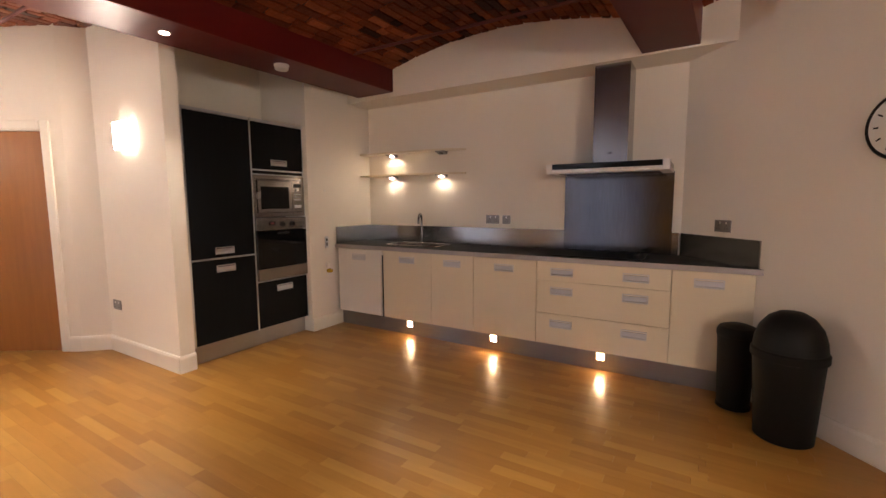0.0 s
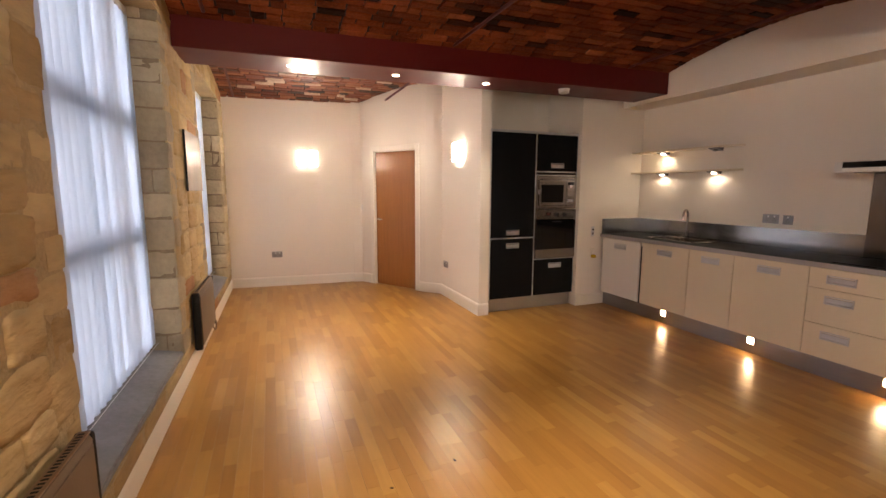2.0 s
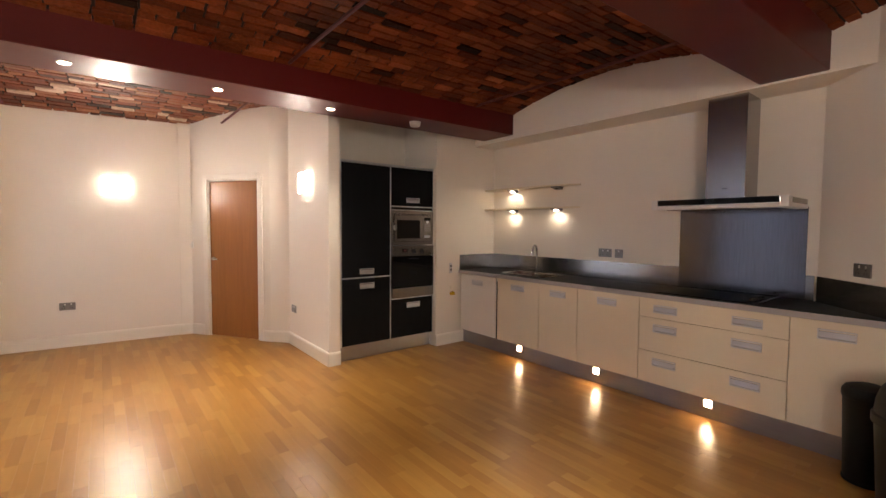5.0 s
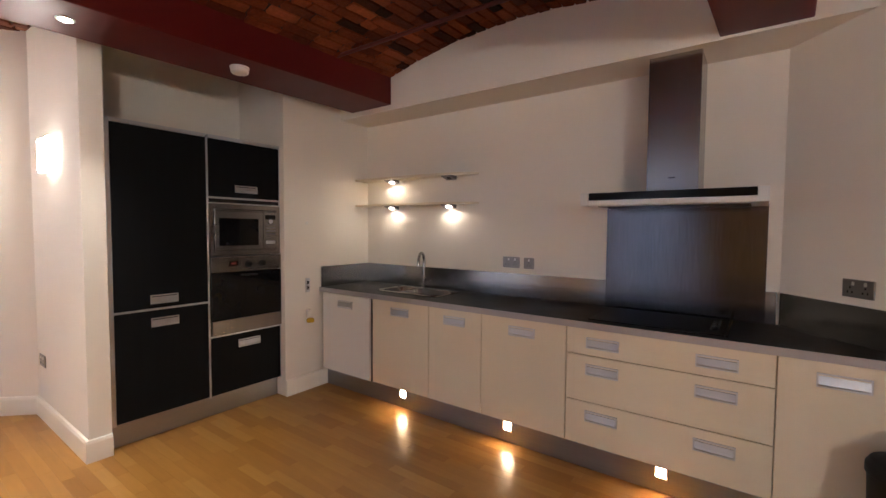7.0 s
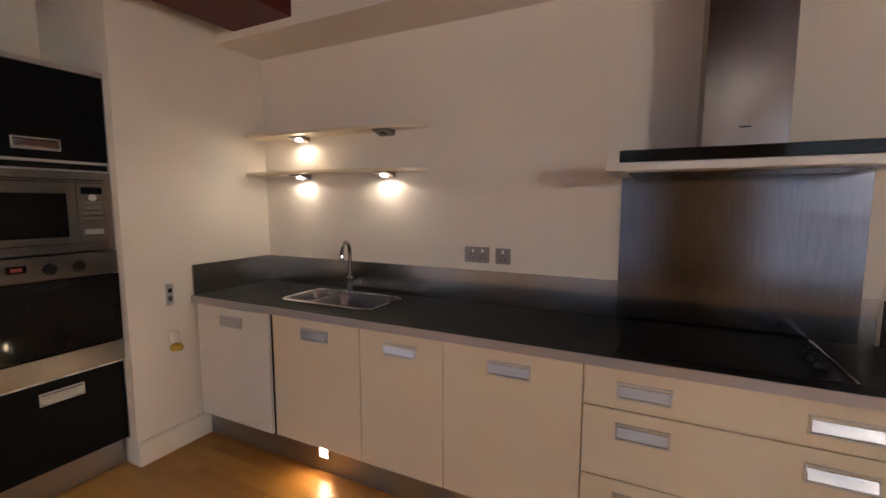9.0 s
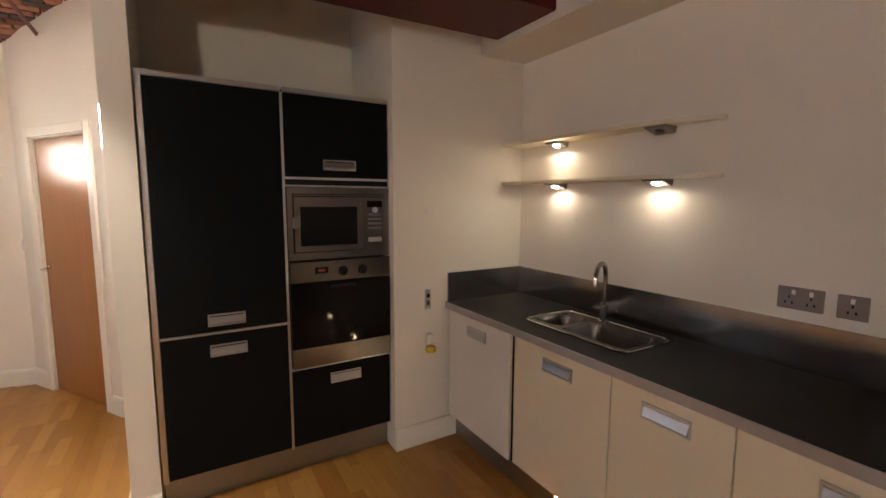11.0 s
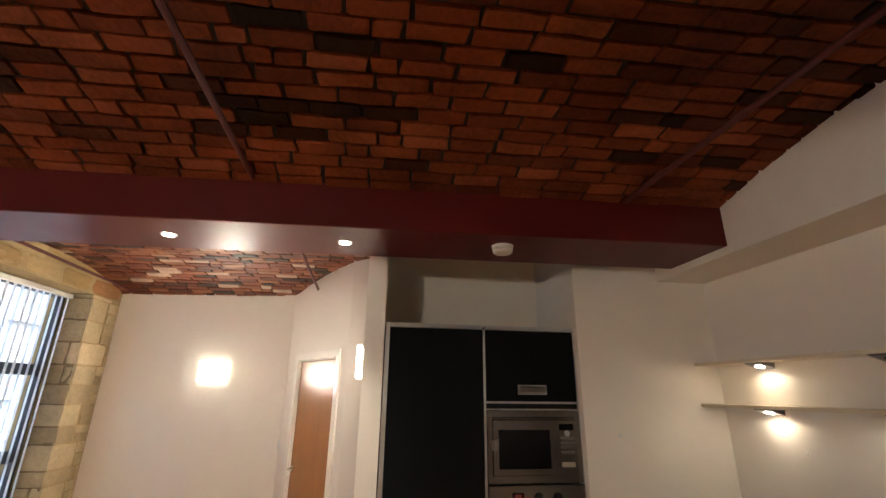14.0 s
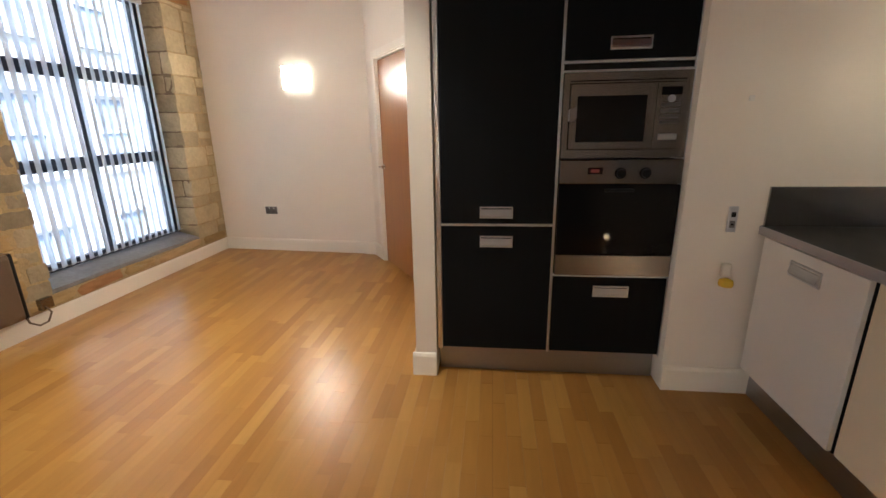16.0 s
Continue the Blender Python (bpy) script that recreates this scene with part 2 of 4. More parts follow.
def lathe(profile, seg=28):
    bm = bmesh.new()
    rings = []
    for r, z in profile:
        rings.append([bm.verts.new((r * math.cos(2 * math.pi * k / seg), r * math.sin(2 * math.pi * k / seg), z)) for k in range(seg)])
    for a, b in zip(rings, rings[1:]):
        for k in range(seg):
            bm.faces.new((a[k], a[(k + 1) % seg], b[(k + 1) % seg], b[k]))
    bm.faces.new(rings[0][::-1])
    bm.faces.new(rings[-1])
    return bm


def tube(points, r, seg=10):
    bm = bmesh.new()
    pts = [Vector(p) for p in points]
    rings = []
    for i, p in enumerate(pts):
        d = (pts[min(i + 1, len(pts) - 1)] - pts[max(i - 1, 0)]).normalized()
        side = d.orthogonal() if i == 0 else (last - last.dot(d) * d)
        side.normalize()
        last = side
        up = d.cross(side)
        rings.append([bm.verts.new(p + r * (math.cos(2 * math.pi * k / seg) * side + math.sin(2 * math.pi * k / seg) * up)) for k in range(seg)])
    for a, b in zip(rings, rings[1:]):
        for k in range(seg):
            bm.faces.new((a[k], a[(k + 1) % seg], b[(k + 1) % seg], b[k]))
    bm.faces.new(rings[0][::-1])
    bm.faces.new(rings[-1])
    return bm


def prism(outline, z0, z1):
    """An upright prism over a plan outline."""
    bm = bmesh.new()
    low, high = [bm.verts.new((x, y, z0)) for x, y in outline], [bm.verts.new((x, y, z1)) for x, y in outline]
    k = len(outline)
    bm.faces.new(low[::-1])
    bm.faces.new(high)
    for i in range(k):
        bm.faces.new((low[i], low[(i + 1) % k], high[(i + 1) % k], high[i]))
    return bm


def mesh_of(name, bm, material, smooth=False):
    bmesh.ops.recalc_face_normals(bm, faces=bm.faces)
    me = bpy.data.meshes.new(name)
    bm.to_mesh(me)
    bm.free()
    for m in material if isinstance(material, (list, tuple)) else [material]:
        me.materials.append(m)
    if smooth:
        me.shade_smooth()
        me.set_sharp_from_angle(angle=radians(35))
    return me


def part(name, bm, material, parent=None, label="", smooth=False, at=None):
    ob = new(name, mesh_of(name, bm, material, smooth))
    if parent is not None:
        ob.parent = parent
    if at is not None:
        ob.matrix_basis = at
    return tagged(ob, label)


def thing(name, m, label, category, group=""):
    ob = new(name)
    ob.empty_display_size = 0.05
    ob.matrix_basis = m
    return tagged(ob, label, category, group)


def structure(name, bm, material, label, at=None, smooth=False):
    return tagged(part(name, bm, material, None, label, smooth, at), kind="structure")


def lamp(name, kind, m, power, color, size=0.03, cone=100, blend=0.75):
    d = bpy.data.lights.new(name, kind)
    d.energy, d.color = power, color
    if kind == "SPOT":
        d.spot_size, d.spot_blend, d.shadow_soft_size = radians(cone), blend, size
    elif kind == "AREA":
        d.size = size
    else:
        d.shadow_soft_size = size
    ob = new(name, d)
    ob.matrix_basis = m
    return ob


# ---- plan ----
TOP = 3.05
FACE = 3.67            # fronts of the base units
BACK = 4.25            # kitchen wall
TALL = -2.92           # fronts of the tall units
SKEW = 0.043           # the mill's beams lie slightly askew to the kitchen


def beam_x(x, y):
    return x + SKEW * (y - 3.9)


# window wall: its own frame, x along the wall from the far corner, y into the room
WINDOW_FRAME = pose(-5.46, -0.772, 0, 0, 0, -1.05)
WINDOWS = {"a": (3.40, 5.10), "b": (0.47, 2.12), "c": (6.38, 8.05)}
SILL, HEAD, DEPTH = 0.26, 2.60, 0.40
WALL_END = 8.75

DIAG = pose(-5.04, 1.264, 0, 0, 0, 33.3)       # door wall: x along it from the door's hinge-free side, y outward
RIGHT = pose(0.45, BACK, 0, 0, 0, -49.5)        # angled wall: x along it away from the kitchen, y outward behind it

# ---- large structure ----
structure("wall_kitchen", box(-3.0, BACK, 0, 0.62, BACK + 0.12, 2.52), WALL, "cream painted plaster wall behind the kitchen worktop")
structure("bulkhead", prism([(-2.86, 3.9), (0.78, 3.9), (0.44, BACK + 0.1), (-2.86, BACK + 0.1)], 2.44, TOP), WALL, "cream plaster bulkhead with a vault-shaped top edge")
structure("wall_beside_units", box(-2.99, 3.292, 0, -2.86, BACK, TOP), WALL, "cream plaster wall between tall units and worktop")
structure("wall_partition", box(-4.12, 1.965, 0, -2.895, 2.083, TOP), WALL, "cream plaster partition carrying a lit wall light")
structure("wall_recess", box(-3.62, 2.083, 0, -3.54, 3.292, TOP), WALL, "cream plaster wall above and behind the tall units")
structure("wall_recess_side", box(-3.62, 3.292, 0, -2.99, 3.40, TOP), WALL, "cream plaster return beside the tall units")
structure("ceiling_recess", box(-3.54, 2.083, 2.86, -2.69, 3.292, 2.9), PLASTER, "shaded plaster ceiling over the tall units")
structure("wall_facet", prism([(-4.235, 1.793), (-4.05, 1.975), (-4.05, 2.1), (-4.33, 1.86)], 0, TOP), WALL, "narrow cream plaster return beside the door")
bm = bx(bmesh.new(), -0.36, 0, 0, 0, 0.12, TOP)
bx(bm, 0.785, 0, 0, 0.965, 0.12, TOP)
bx(bm, 0, 0, 2.0, 0.785, 0.12, TOP)
structure("wall_door", bm, WALL, "angled cream plaster wall with the doorway", DIAG)
structure("wall_far", prism([(-5.47, -1.1), (-5.295, 1.16), (-5.42, 1.16), (-5.6, -1.1)], 0, TOP), WALL, "cream plaster end wall with a lit wall light")
structure("wall_angled", box(0, 0, 0, 4.02, 0.12, TOP), WALL, "angled cream plaster wall with the clock", RIGHT)
structure("wall_east", box(2.98, -1.3, 0, 3.1, 1.3, TOP), WALL, "plain cream plaster end wall")
structure("roof_slab", box(-5.8, -1.35, TOP, 3.3, 4.5, TOP + 0.1), PLASTER, "plain slab over the vaults")
structure("wall_outer", box(-5.8, 1.16, 0, -5.7, 4.4, TOP), WALL, "plain wall closing the place behind the door")

beam1 = prism([(beam_x(-2.22, -1.0), -1.0), (beam_x(-2.22, 3.95), 3.95), (beam_x(-2.70, 3.95), 3.95), (beam_x(-2.70, -1.0), -1.0)], 2.485, 2.80)
beam2 = prism([(beam_x(0.526, -1.0), -1.0), (beam_x(0.526, 3.95), 3.95), (beam_x(0.142, 3.95), 3.95), (beam_x(0.142, -1.0), -1.0)], 2.455, 2.80)
for bm in (beam1, beam2):
    bmesh.ops.bevel(bm, geom=list(bm.edges), offset=0.006, segments=2, affect="EDGES", profile=0.5)
structure("beam_far", beam1, BEAM, "deep red gloss painted boxed beam with downlights")
structure("beam_near", beam2, BEAM, "deep red gloss painted boxed beam")


def vault(name, xa, xb, spring, apex, y0, y1, brick, label, seed):
    """A shallow brick vault between two beams: bricks laid along the beams, each with its own edges, in dark mortar."""
    rng = random.Random(seed)
    half, rise, mid = (xb - xa) / 2, apex - spring, (xa + xb) / 2
    radius = (half * half + rise * rise) / (2 * rise)
    reach = math.asin(half / radius)
    verts, faces, slots = [], [], []

    def place(a, y, out):
        r = radius + out
        return (mid + r * math.sin(a) + SKEW * (y - 3.9), y, apex - radius + r * math.cos(a))

    steps = 24
    for k in range(steps + 1):
        a = -reach + 2 * reach * k / steps
        verts += [place(a, y0, 0.016), place(a, y1, 0.016), place(a, y0, 0.06), place(a, y1, 0.06)]
    for k in range(steps):
        i = 4 * k
        faces += [(i, i + 4, i + 5, i + 1), (i + 2, i + 3, i + 7, i + 6)]
        slots += [1, 1]
    course = 0.079
    n = int(2 * reach * radius / course)
    for c in range(n):
        a0, a1 = -reach + 2 * reach * c / n, -reach + 2 * reach * (c + 1) / n
        gap = 0.0055 / radius
        y = y0 - rng.uniform(0, 0.23)
        while y < y1:
            length = rng.choice((0.22, 0.225, 0.23, 0.235, 0.215, 0.11)) * rng.uniform(0.96, 1.03)
            drop, lean = rng.uniform(-0.003, 0.004), rng.uniform(-0.0025, 0.0025)
            s, e = max(y, y0), min(y + length - 0.014, y1)
            if e - s > 0.03:
                i = len(verts)
                ca, cy, ha, hy = (a0 + a1) / 2, (s + e) / 2, (a1 - a0) / 2 - gap, (e - s) / 2
                ring = []
                for k, (u, v) in enumerate(((-1, -0.94), (-0.84, -1), (0.84, -1), (1, -0.94), (1, 0.1), (1, 0.94), (0.84, 1), (-0.84, 1), (-1, 0.94), (-1, -0.1))):
                    ring.append((ca + ha * u + rng.uniform(-0.005, 0.005) / radius, cy + hy * v + rng.uniform(-0.006, 0.006)))
                m = len(ring)
                verts += [place(ca + 0.93 * (a - ca), cy + 0.975 * (q - cy), drop + (lean if q > cy else -lean) + rng.uniform(-0.0015, 0.0015)) for a, q in ring]
                verts += [place(a, q, drop + 0.006) for a, q in ring]
                verts += [place(a, q, 0.03) for a, q in ring]
                faces += [tuple(range(i, i + m))]
                faces += [(i + m * t + k, i + m * t + m + k, i + m * t + m + (k + 1) % m, i + m * t + (k + 1) % m) for t in (0, 1) for k in range(m)]
                slots += [0] * (2 * m + 1)
            y += length
    me = bpy.data.meshes.new(name)
    me.from_pydata(verts, [], faces)
    me.materials.append(brick)
    me.materials.append(MORTAR)
    me.polygons.foreach_set("material_index", slots)
    me.update()
    return tagged(new(name, me), label, kind="structure")


vault("ceiling_middle", -2.24, 0.15, 2.70, 2.872, -0.86, 4.04, BRICK, "shallow vaulted ceiling of sooty red brick", 3)
vault("ceiling_far", -5.55, -2.68, 2.60, 2.865, -0.86, 2.04, BRICK_FAR, "shallow vaulted ceiling of red brick with lime traces", 4)
vault("ceiling_near", 0.52, 3.1, 2.70, 2.872, -0.86, 4.04, BRICK, "shallow vaulted ceiling of sooty red brick over the walk", 5)

# window wall: backing with three openings, then lintels, sills, stones
bm = bmesh.new()
edges = [0.0]
for k in ("b", "a", "c"):
    edges += list(WINDOWS[k])
edges.append(WALL_END)
for x0, x1 in zip(edges[::2], edges[1::2]):
    bx(bm, x0, -DEPTH, 0, x1, -0.011, TOP)
for x0, x1 in WINDOWS.values():
    bx(bm, x0, -DEPTH, 0, x1, -0.011, SILL - 0.03)
    bx(bm, x0, -DEPTH, HEAD, x1, -0.011, TOP)
wall_window = structure("wall_window", bm, POINTING, "rough yellow sandstone wall with deep window reveals", WINDOW_FRAME)

rng = random.Random(11)


def stone_mesh(k, nx=12, nz=9):
    """A weathered rubble stone of unit size: a lumpy face with a wavering outline that sinks into the mortar."""
    bm = bmesh.new()
    grid = []
    for b in range(nz + 1):
        row = []
        for a in range(nx + 1):
            u, v = 2 * a / nx - 1, 2 * b / nz - 1
            at = Vector((1.6 * u + 9.3 * k, 1.6 * v, 3.1 * k))
            x = 0.5 * u * (1 - 0.16 * v ** 4 * abs(u) ** 3) + 0.05 * noise.noise(at) * abs(u)
            z = 0.5 * v * (1 - 0.20 * u ** 4 * abs(v) ** 3) + 0.09 * noise.noise(at + Vector((0, 5, 0))) * abs(v)
            dome = ((1 - abs(u) ** 12) * (1 - abs(v) ** 9)) ** 0.6
            y = -0.024 + 0.022 * dome + 0.007 * noise.noise(at * 0.9) + 0.007 * noise.noise(Vector((2.0 * u + 4 * k, 6.0 * v + 2 * u, k)))
            row.append(bm.verts.new((x, y, z)))
        grid.append(row)
    for b in range(nz):
        for a in range(nx):
            bm.faces.new((grid[b][a], grid[b][a + 1], grid[b + 1][a + 1], grid[b + 1][a]))
    return mesh_of("stone", bm, STONE, True)


STONE_MESHES = [stone_mesh(k) for k in range(14)]


def lay_stone(x0, x1, z0, z1):
    ob = new("stone", rng.choice(STONE_MESHES))
    ob.parent = wall_window
    ob.matrix_basis = pose((x0 + x1) / 2, -0.004 + rng.uniform(-0.003, 0.004), (z0 + z1) / 2, rng.uniform(-0.6, 0.6), rng.uniform(-2.5, 2.5), 0)
    ob.scale = (x1 - x0 + 0.022, 1, z1 - z0 + 0.022)


def lay_wall(x0, x1, z0, z1, heights=(0.10, 0.21), lengths=(0.18, 0.44)):
    z = z0
    while z < z1 - 0.04:
        h = min(rng.uniform(*heights), z1 - z)
        if z1 - z - h < 0.07:
            h = z1 - z
        x = x0
        while x < x1 - 0.02:
            w = min(rng.uniform(*lengths), x1 - x)
            if x1 - x - w < 0.12:
                w = x1 - x
            if h > 0.2 and w < 0.34 and rng.random() < 0.4:
                lay_stone(x, x + w, z, z + h * 0.55)
                lay_stone(x, x + w, z + h * 0.55, z + h)
            else:
                lay_stone(x, x + w, z, z + h)
            x += w
        z += h


def quoin_mesh(k, material):
    """A corner block with worn, rounded edges and uneven faces."""
    bm = box(-0.5, -0.5, -0.5, 0.5, 0.5, 0.5)
    bmesh.ops.subdivide_edges(bm, edges=list(bm.edges), cuts=5, use_grid_fill=True)
    for v in bm.verts:
        p = v.co.copy()
        p *= 0.5 / (abs(p.x) ** 14 + abs(p.y) ** 14 + abs(p.z) ** 14) ** (1 / 14)
        n = Vector((p.x * 2.2 + 5 * k, p.y * 2.2, p.z * 2.2))
        v.co = p + Vector((0.05 * noise.noise(n), 0.03 * noise.noise(n + Vector((0, 7, 0))), 0.045 * noise.noise(n + Vector((0, 0, 9)))))
    return mesh_of("quoin", bm, material, True)


QUOIN_MESHES = [quoin_mesh(k, QUOIN) for k in range(7)]
PALE_QUOINS = [quoin_mesh(k + 40, PALE_QUOIN) for k in range(7)]
RUBBLE_QUOINS = [quoin_mesh(k + 20, STONE) for k in range(7)]


def quoins(edge, side, inner, whole=0.0, meshes=QUOIN_MESHES):
    """Long and short corner blocks up one jamb. side: the way from the opening into the wall."""
    bm = box(edge - side * 0.004, -inner, SILL - 0.02, edge + side * 0.02, -0.024, HEAD + 0.02)
    structure("jamb", bm, JOINT, "dark raked joints of a window jamb", WINDOW_FRAME)
    if whole:
        bm = box(edge - 0.448, -0.05, SILL - 0.03, edge - 0.012, -0.0135, HEAD)
        structure("jamb_pointing", bm, JOINT, "dark raked joints beside the window jamb", WINDOW_FRAME)
    z, k = SILL - 0.03, 0
    while z < HEAD - 0.03:
        h = min(rng.uniform(0.11, 0.24), HEAD - z)
        face = rng.uniform(0.10, 0.16) if k % 2 else rng.uniform(0.2, 0.3)
        face = min(face, 0.24) if not whole else rng.uniform(0.22, 0.40)
        cuts = [(-inner, -0.007)] if rng.random() < 0.8 else [(-inner, -inner * 0.45), (-inner * 0.45, -0.007)]
        for y0, y1 in cuts:
            ob = new("quoin", rng.choice(meshes))
            ob.parent = wall_window
            x0, x1 = sorted((edge - side * rng.uniform(0.006, 0.03), edge + side * face))
            ob.matrix_basis = pose((x0 + x1) / 2, (y0 + y1) / 2 + rng.uniform(-0.003, 0.004) + (0.009 if whole else 0.0), z + h / 2)
            ob.scale = (x1 - x0, y1 - y0 - 0.003, h - 0.006)
        rest = whole - face - 0.012
        if rest > 0.04:
            tiers = 1 if h < 0.15 else 2
            for tier in range(tiers):
                ob = new("quoin", rng.choice(meshes))
                ob.parent = wall_window
                ob.matrix_basis = pose(edge + side * (whole - rest / 2), -0.036 + rng.uniform(-0.006, 0.002), z + h * (tier + 0.5) / tiers, 0, rng.uniform(-3, 3), 0)
                ob.scale = (rest * rng.uniform(0.85, 0.98), 0.07, h / tiers - 0.006)
        z += h
        k += 1


REVEAL = 0.25
for k, (x0, x1) in WINDOWS.items():
    quoins(x0, -1, REVEAL, *((0.45, PALE_QUOINS) if k == "b" else ()))
    quoins(x1, 1, REVEAL, 0.0, RUBBLE_QUOINS if k == "a" else QUOIN_MESHES)
for x0, x1 in ((WINDOWS["b"][1], WINDOWS["a"][0]), (WINDOWS["a"][1], WINDOWS["c"][0])):
    lay_wall(x0 + 0.15, x1 - 0.15, SILL - 0.03, HEAD)
lay_wall(0.02, 6.9, HEAD + 0.004, 2.93, (0.14, 0.18), (0.4, 0.8))
lay_wall(0.02, 6.9, 0.152, SILL - 0.035, (0.08, 0.08), (0.3, 0.7))


def window(name, key, slat_turn, label):
    x0, x1 = WINDOWS[key]
    w = x1 - x0
    win = tagged(thing(name, WINDOW_FRAME @ pose(x0, 0, 0), label, "window"), kind="structure")
    bm = bmesh.new()
    y0, y1, f = -0.33, -0.27, 0.055
    z0, z1 = SILL + 0.05, HEAD
    bx(bm, 0, y0, z0, f, y1, z1)
    bx(bm, w - f, y0, z0, w, y1, z1)
    bx(bm, f, y0, z0, w - f, y1, z0 + f)
    bx(bm, f, y0, z1 - f, w - f, y1, z1)
    part("window_frame", bm, FRAMEPAINT, win, "dark navy painted window frame")
    part("mullion", box(w / 2 - 0.03, y0 + 0.003, z0 + f, w / 2 + 0.03, y1 + 0.008, z1 - f, 0.004), FRAMEPAINT, win)
    rows = [z0 + f, 1.13, 1.86, z1 - f]
    for a, b in ((f, w / 2 - 0.03), (w / 2 + 0.03, w - f)):
        for z in rows[1:3]:
            part("transom", box(a, y0 + 0.004, z - 0.05, b, y1 + 0.004, z + 0.05, 0.003), FRAMEPAINT, win)
        for za, zb in zip(rows, rows[1:]):
            pane = part("pane", box(a, -0.304, za + (0.05 if za != rows[0] else 0), b, -0.298, zb - (0.05 if zb != rows[-1] else 0)), GLASS, win)
            pane.visible_shadow = False
    bm = bmesh.new()
    low, high = SILL - 0.035, SILL + 0.055
    v = [bm.verts.new(c) for x in (0.0, w) for c in ((x, -0.018, low), (x, -0.27, low), (x, -0.27, high), (x, -0.018, SILL))]
    for quad in ((0, 3, 2, 1), (4, 5, 6, 7), (0, 4, 7, 3), (3, 7, 6, 2), (2, 6, 5, 1), (1, 5, 4, 0)):
        bm.faces.new([v[i] for i in quad])
    bmesh.ops.bevel(bm, geom=list(bm.edges), offset=0.008, segments=2, affect="EDGES")
    bmesh.ops.subdivide_edges(bm, edges=[e for e in bm.edges if abs(e.verts[0].co.x - e.verts[1].co.x) > 1], cuts=9)
    for vert in bm.verts:
        vert.co.z += 0.006 * noise.noise(vert.co * 6)
        vert.co.y += 0.008 * noise.noise(vert.co * 5 + Vector((7, 0, 0)))
    part("window_sill", bm, SLATE, win, "uneven grey stone sill sloping into the room")
    part("lintel", box(-0.01, -0.27, HEAD + 0.002, w + 0.01, -0.02, HEAD + 0.06, 0.006), PLASTER, win, "pale plastered lintel underside")
    blind = thing("vertical_blind", WINDOW_FRAME @ pose(x0, -0.2, 0), "white cloth vertical blind hanging in the stone reveal", "blind", "window blinds")
    part("head_rail", box(0.02, -0.02, HEAD - 0.06, w - 0.02, 0.02, HEAD - 0.015, 0.004), WHITEPLASTIC, blind, "white plastic head rail")
    slat = bmesh.new()
    n = 6
    row = [[slat.verts.new((0.0445 * (2 * i / n - 1), 0.010 * math.cos(math.pi * (i / n - 0.5)), z)) for i in range(n + 1)] for z in (SILL + 0.085, HEAD - 0.065)]
    for i in range(n):
        slat.faces.new((row[0][i], row[0][i + 1], row[1][i + 1], row[1][i]))
    bmesh.ops.solidify(slat, geom=list(slat.faces), thickness=0.0008)
    mesh = mesh_of("slat", slat, BLIND, True)
    count = int((w - 0.1) / 0.076)
    for k in range(count):
        ob = new("slat", mesh)
        ob.parent = blind
        ob.matrix_basis = pose(0.06 + (w - 0.12) * k / (count - 1), 0, 0, 0, 0, slat_turn + rng.uniform(-0.3, 0.3))
    part("bottom_chain", tube([(0.06, 0.045, SILL + 0.1), (w - 0.06, 0.045, SILL + 0.1)], 0.002, 5), WHITEPLASTIC, blind)
    return win


window("window_1", "b", 27, "tall navy framed window with open vertical blinds")
window("window_2", "a", -28, "tall navy framed window behind closed white blinds")
window("window_3", "c", -28, "tall navy framed window behind closed white blinds near the walk")


def skirting(name, m, x0, x1, label="cream gloss skirting board along the wall"):
    """A skirting board on the room's side (y below 0) of a wall line."""
    bm = bmesh.new()
    prof = [(0, 0), (-0.019, 0), (-0.019, 0.118), (-0.012, 0.135), (0, 0.138)]
    a, b = [[bm.verts.new((x, y, z)) for y, z in prof] for x in (x0, x1)]
    bm.faces.new(a)
    bm.faces.new(b[::-1])
    for i in range(5):
        bm.faces.new((a[i], b[i], b[(i + 1) % 5], a[(i + 1) % 5]))
    return structure(name, bm, TRIM, label, m)


skirting("baseboard", DIAG, -0.33, -0.075)
skirting("baseboard", DIAG, 0.86, 0.968)
skirting("baseboard", pose(-4.235, 1.793, 0, 0, 0, 44.5), 0.0, 0.26)
skirting("baseboard", pose(-4.05, 1.965, 0), -0.005, 1.17)
skirting("baseboard", pose(-2.895, 1.965, 0, 0, 0, 90), -0.019, 0.118)
skirting("baseboard", pose(-2.86, 3.292, 0, 0, 0, 90), 0.0, 0.46)
FAR = pose(-5.470, -1.1, 0, 0, 0, 85.6)
structure("pipe_boxing", box(2.085, -0.025, 0, 2.25, 0.0, TOP), WALL, "shallow cream plaster boxing in the corner", FAR)
skirting("baseboard", FAR, 0.3, 2.085)
skirting("baseboard", FAR @ pose(0, -0.025, 0), 2.08, 2.22)
skirting("baseboard", RIGHT, 0.76, 3.9)
skirting("baseboard", WINDOW_FRAME @ pose(0, 0, 0, 0, 0, 180) @ pose(0, 0.022, 0), -8.4, 0.0, "cream gloss skirting board under the stone wall")

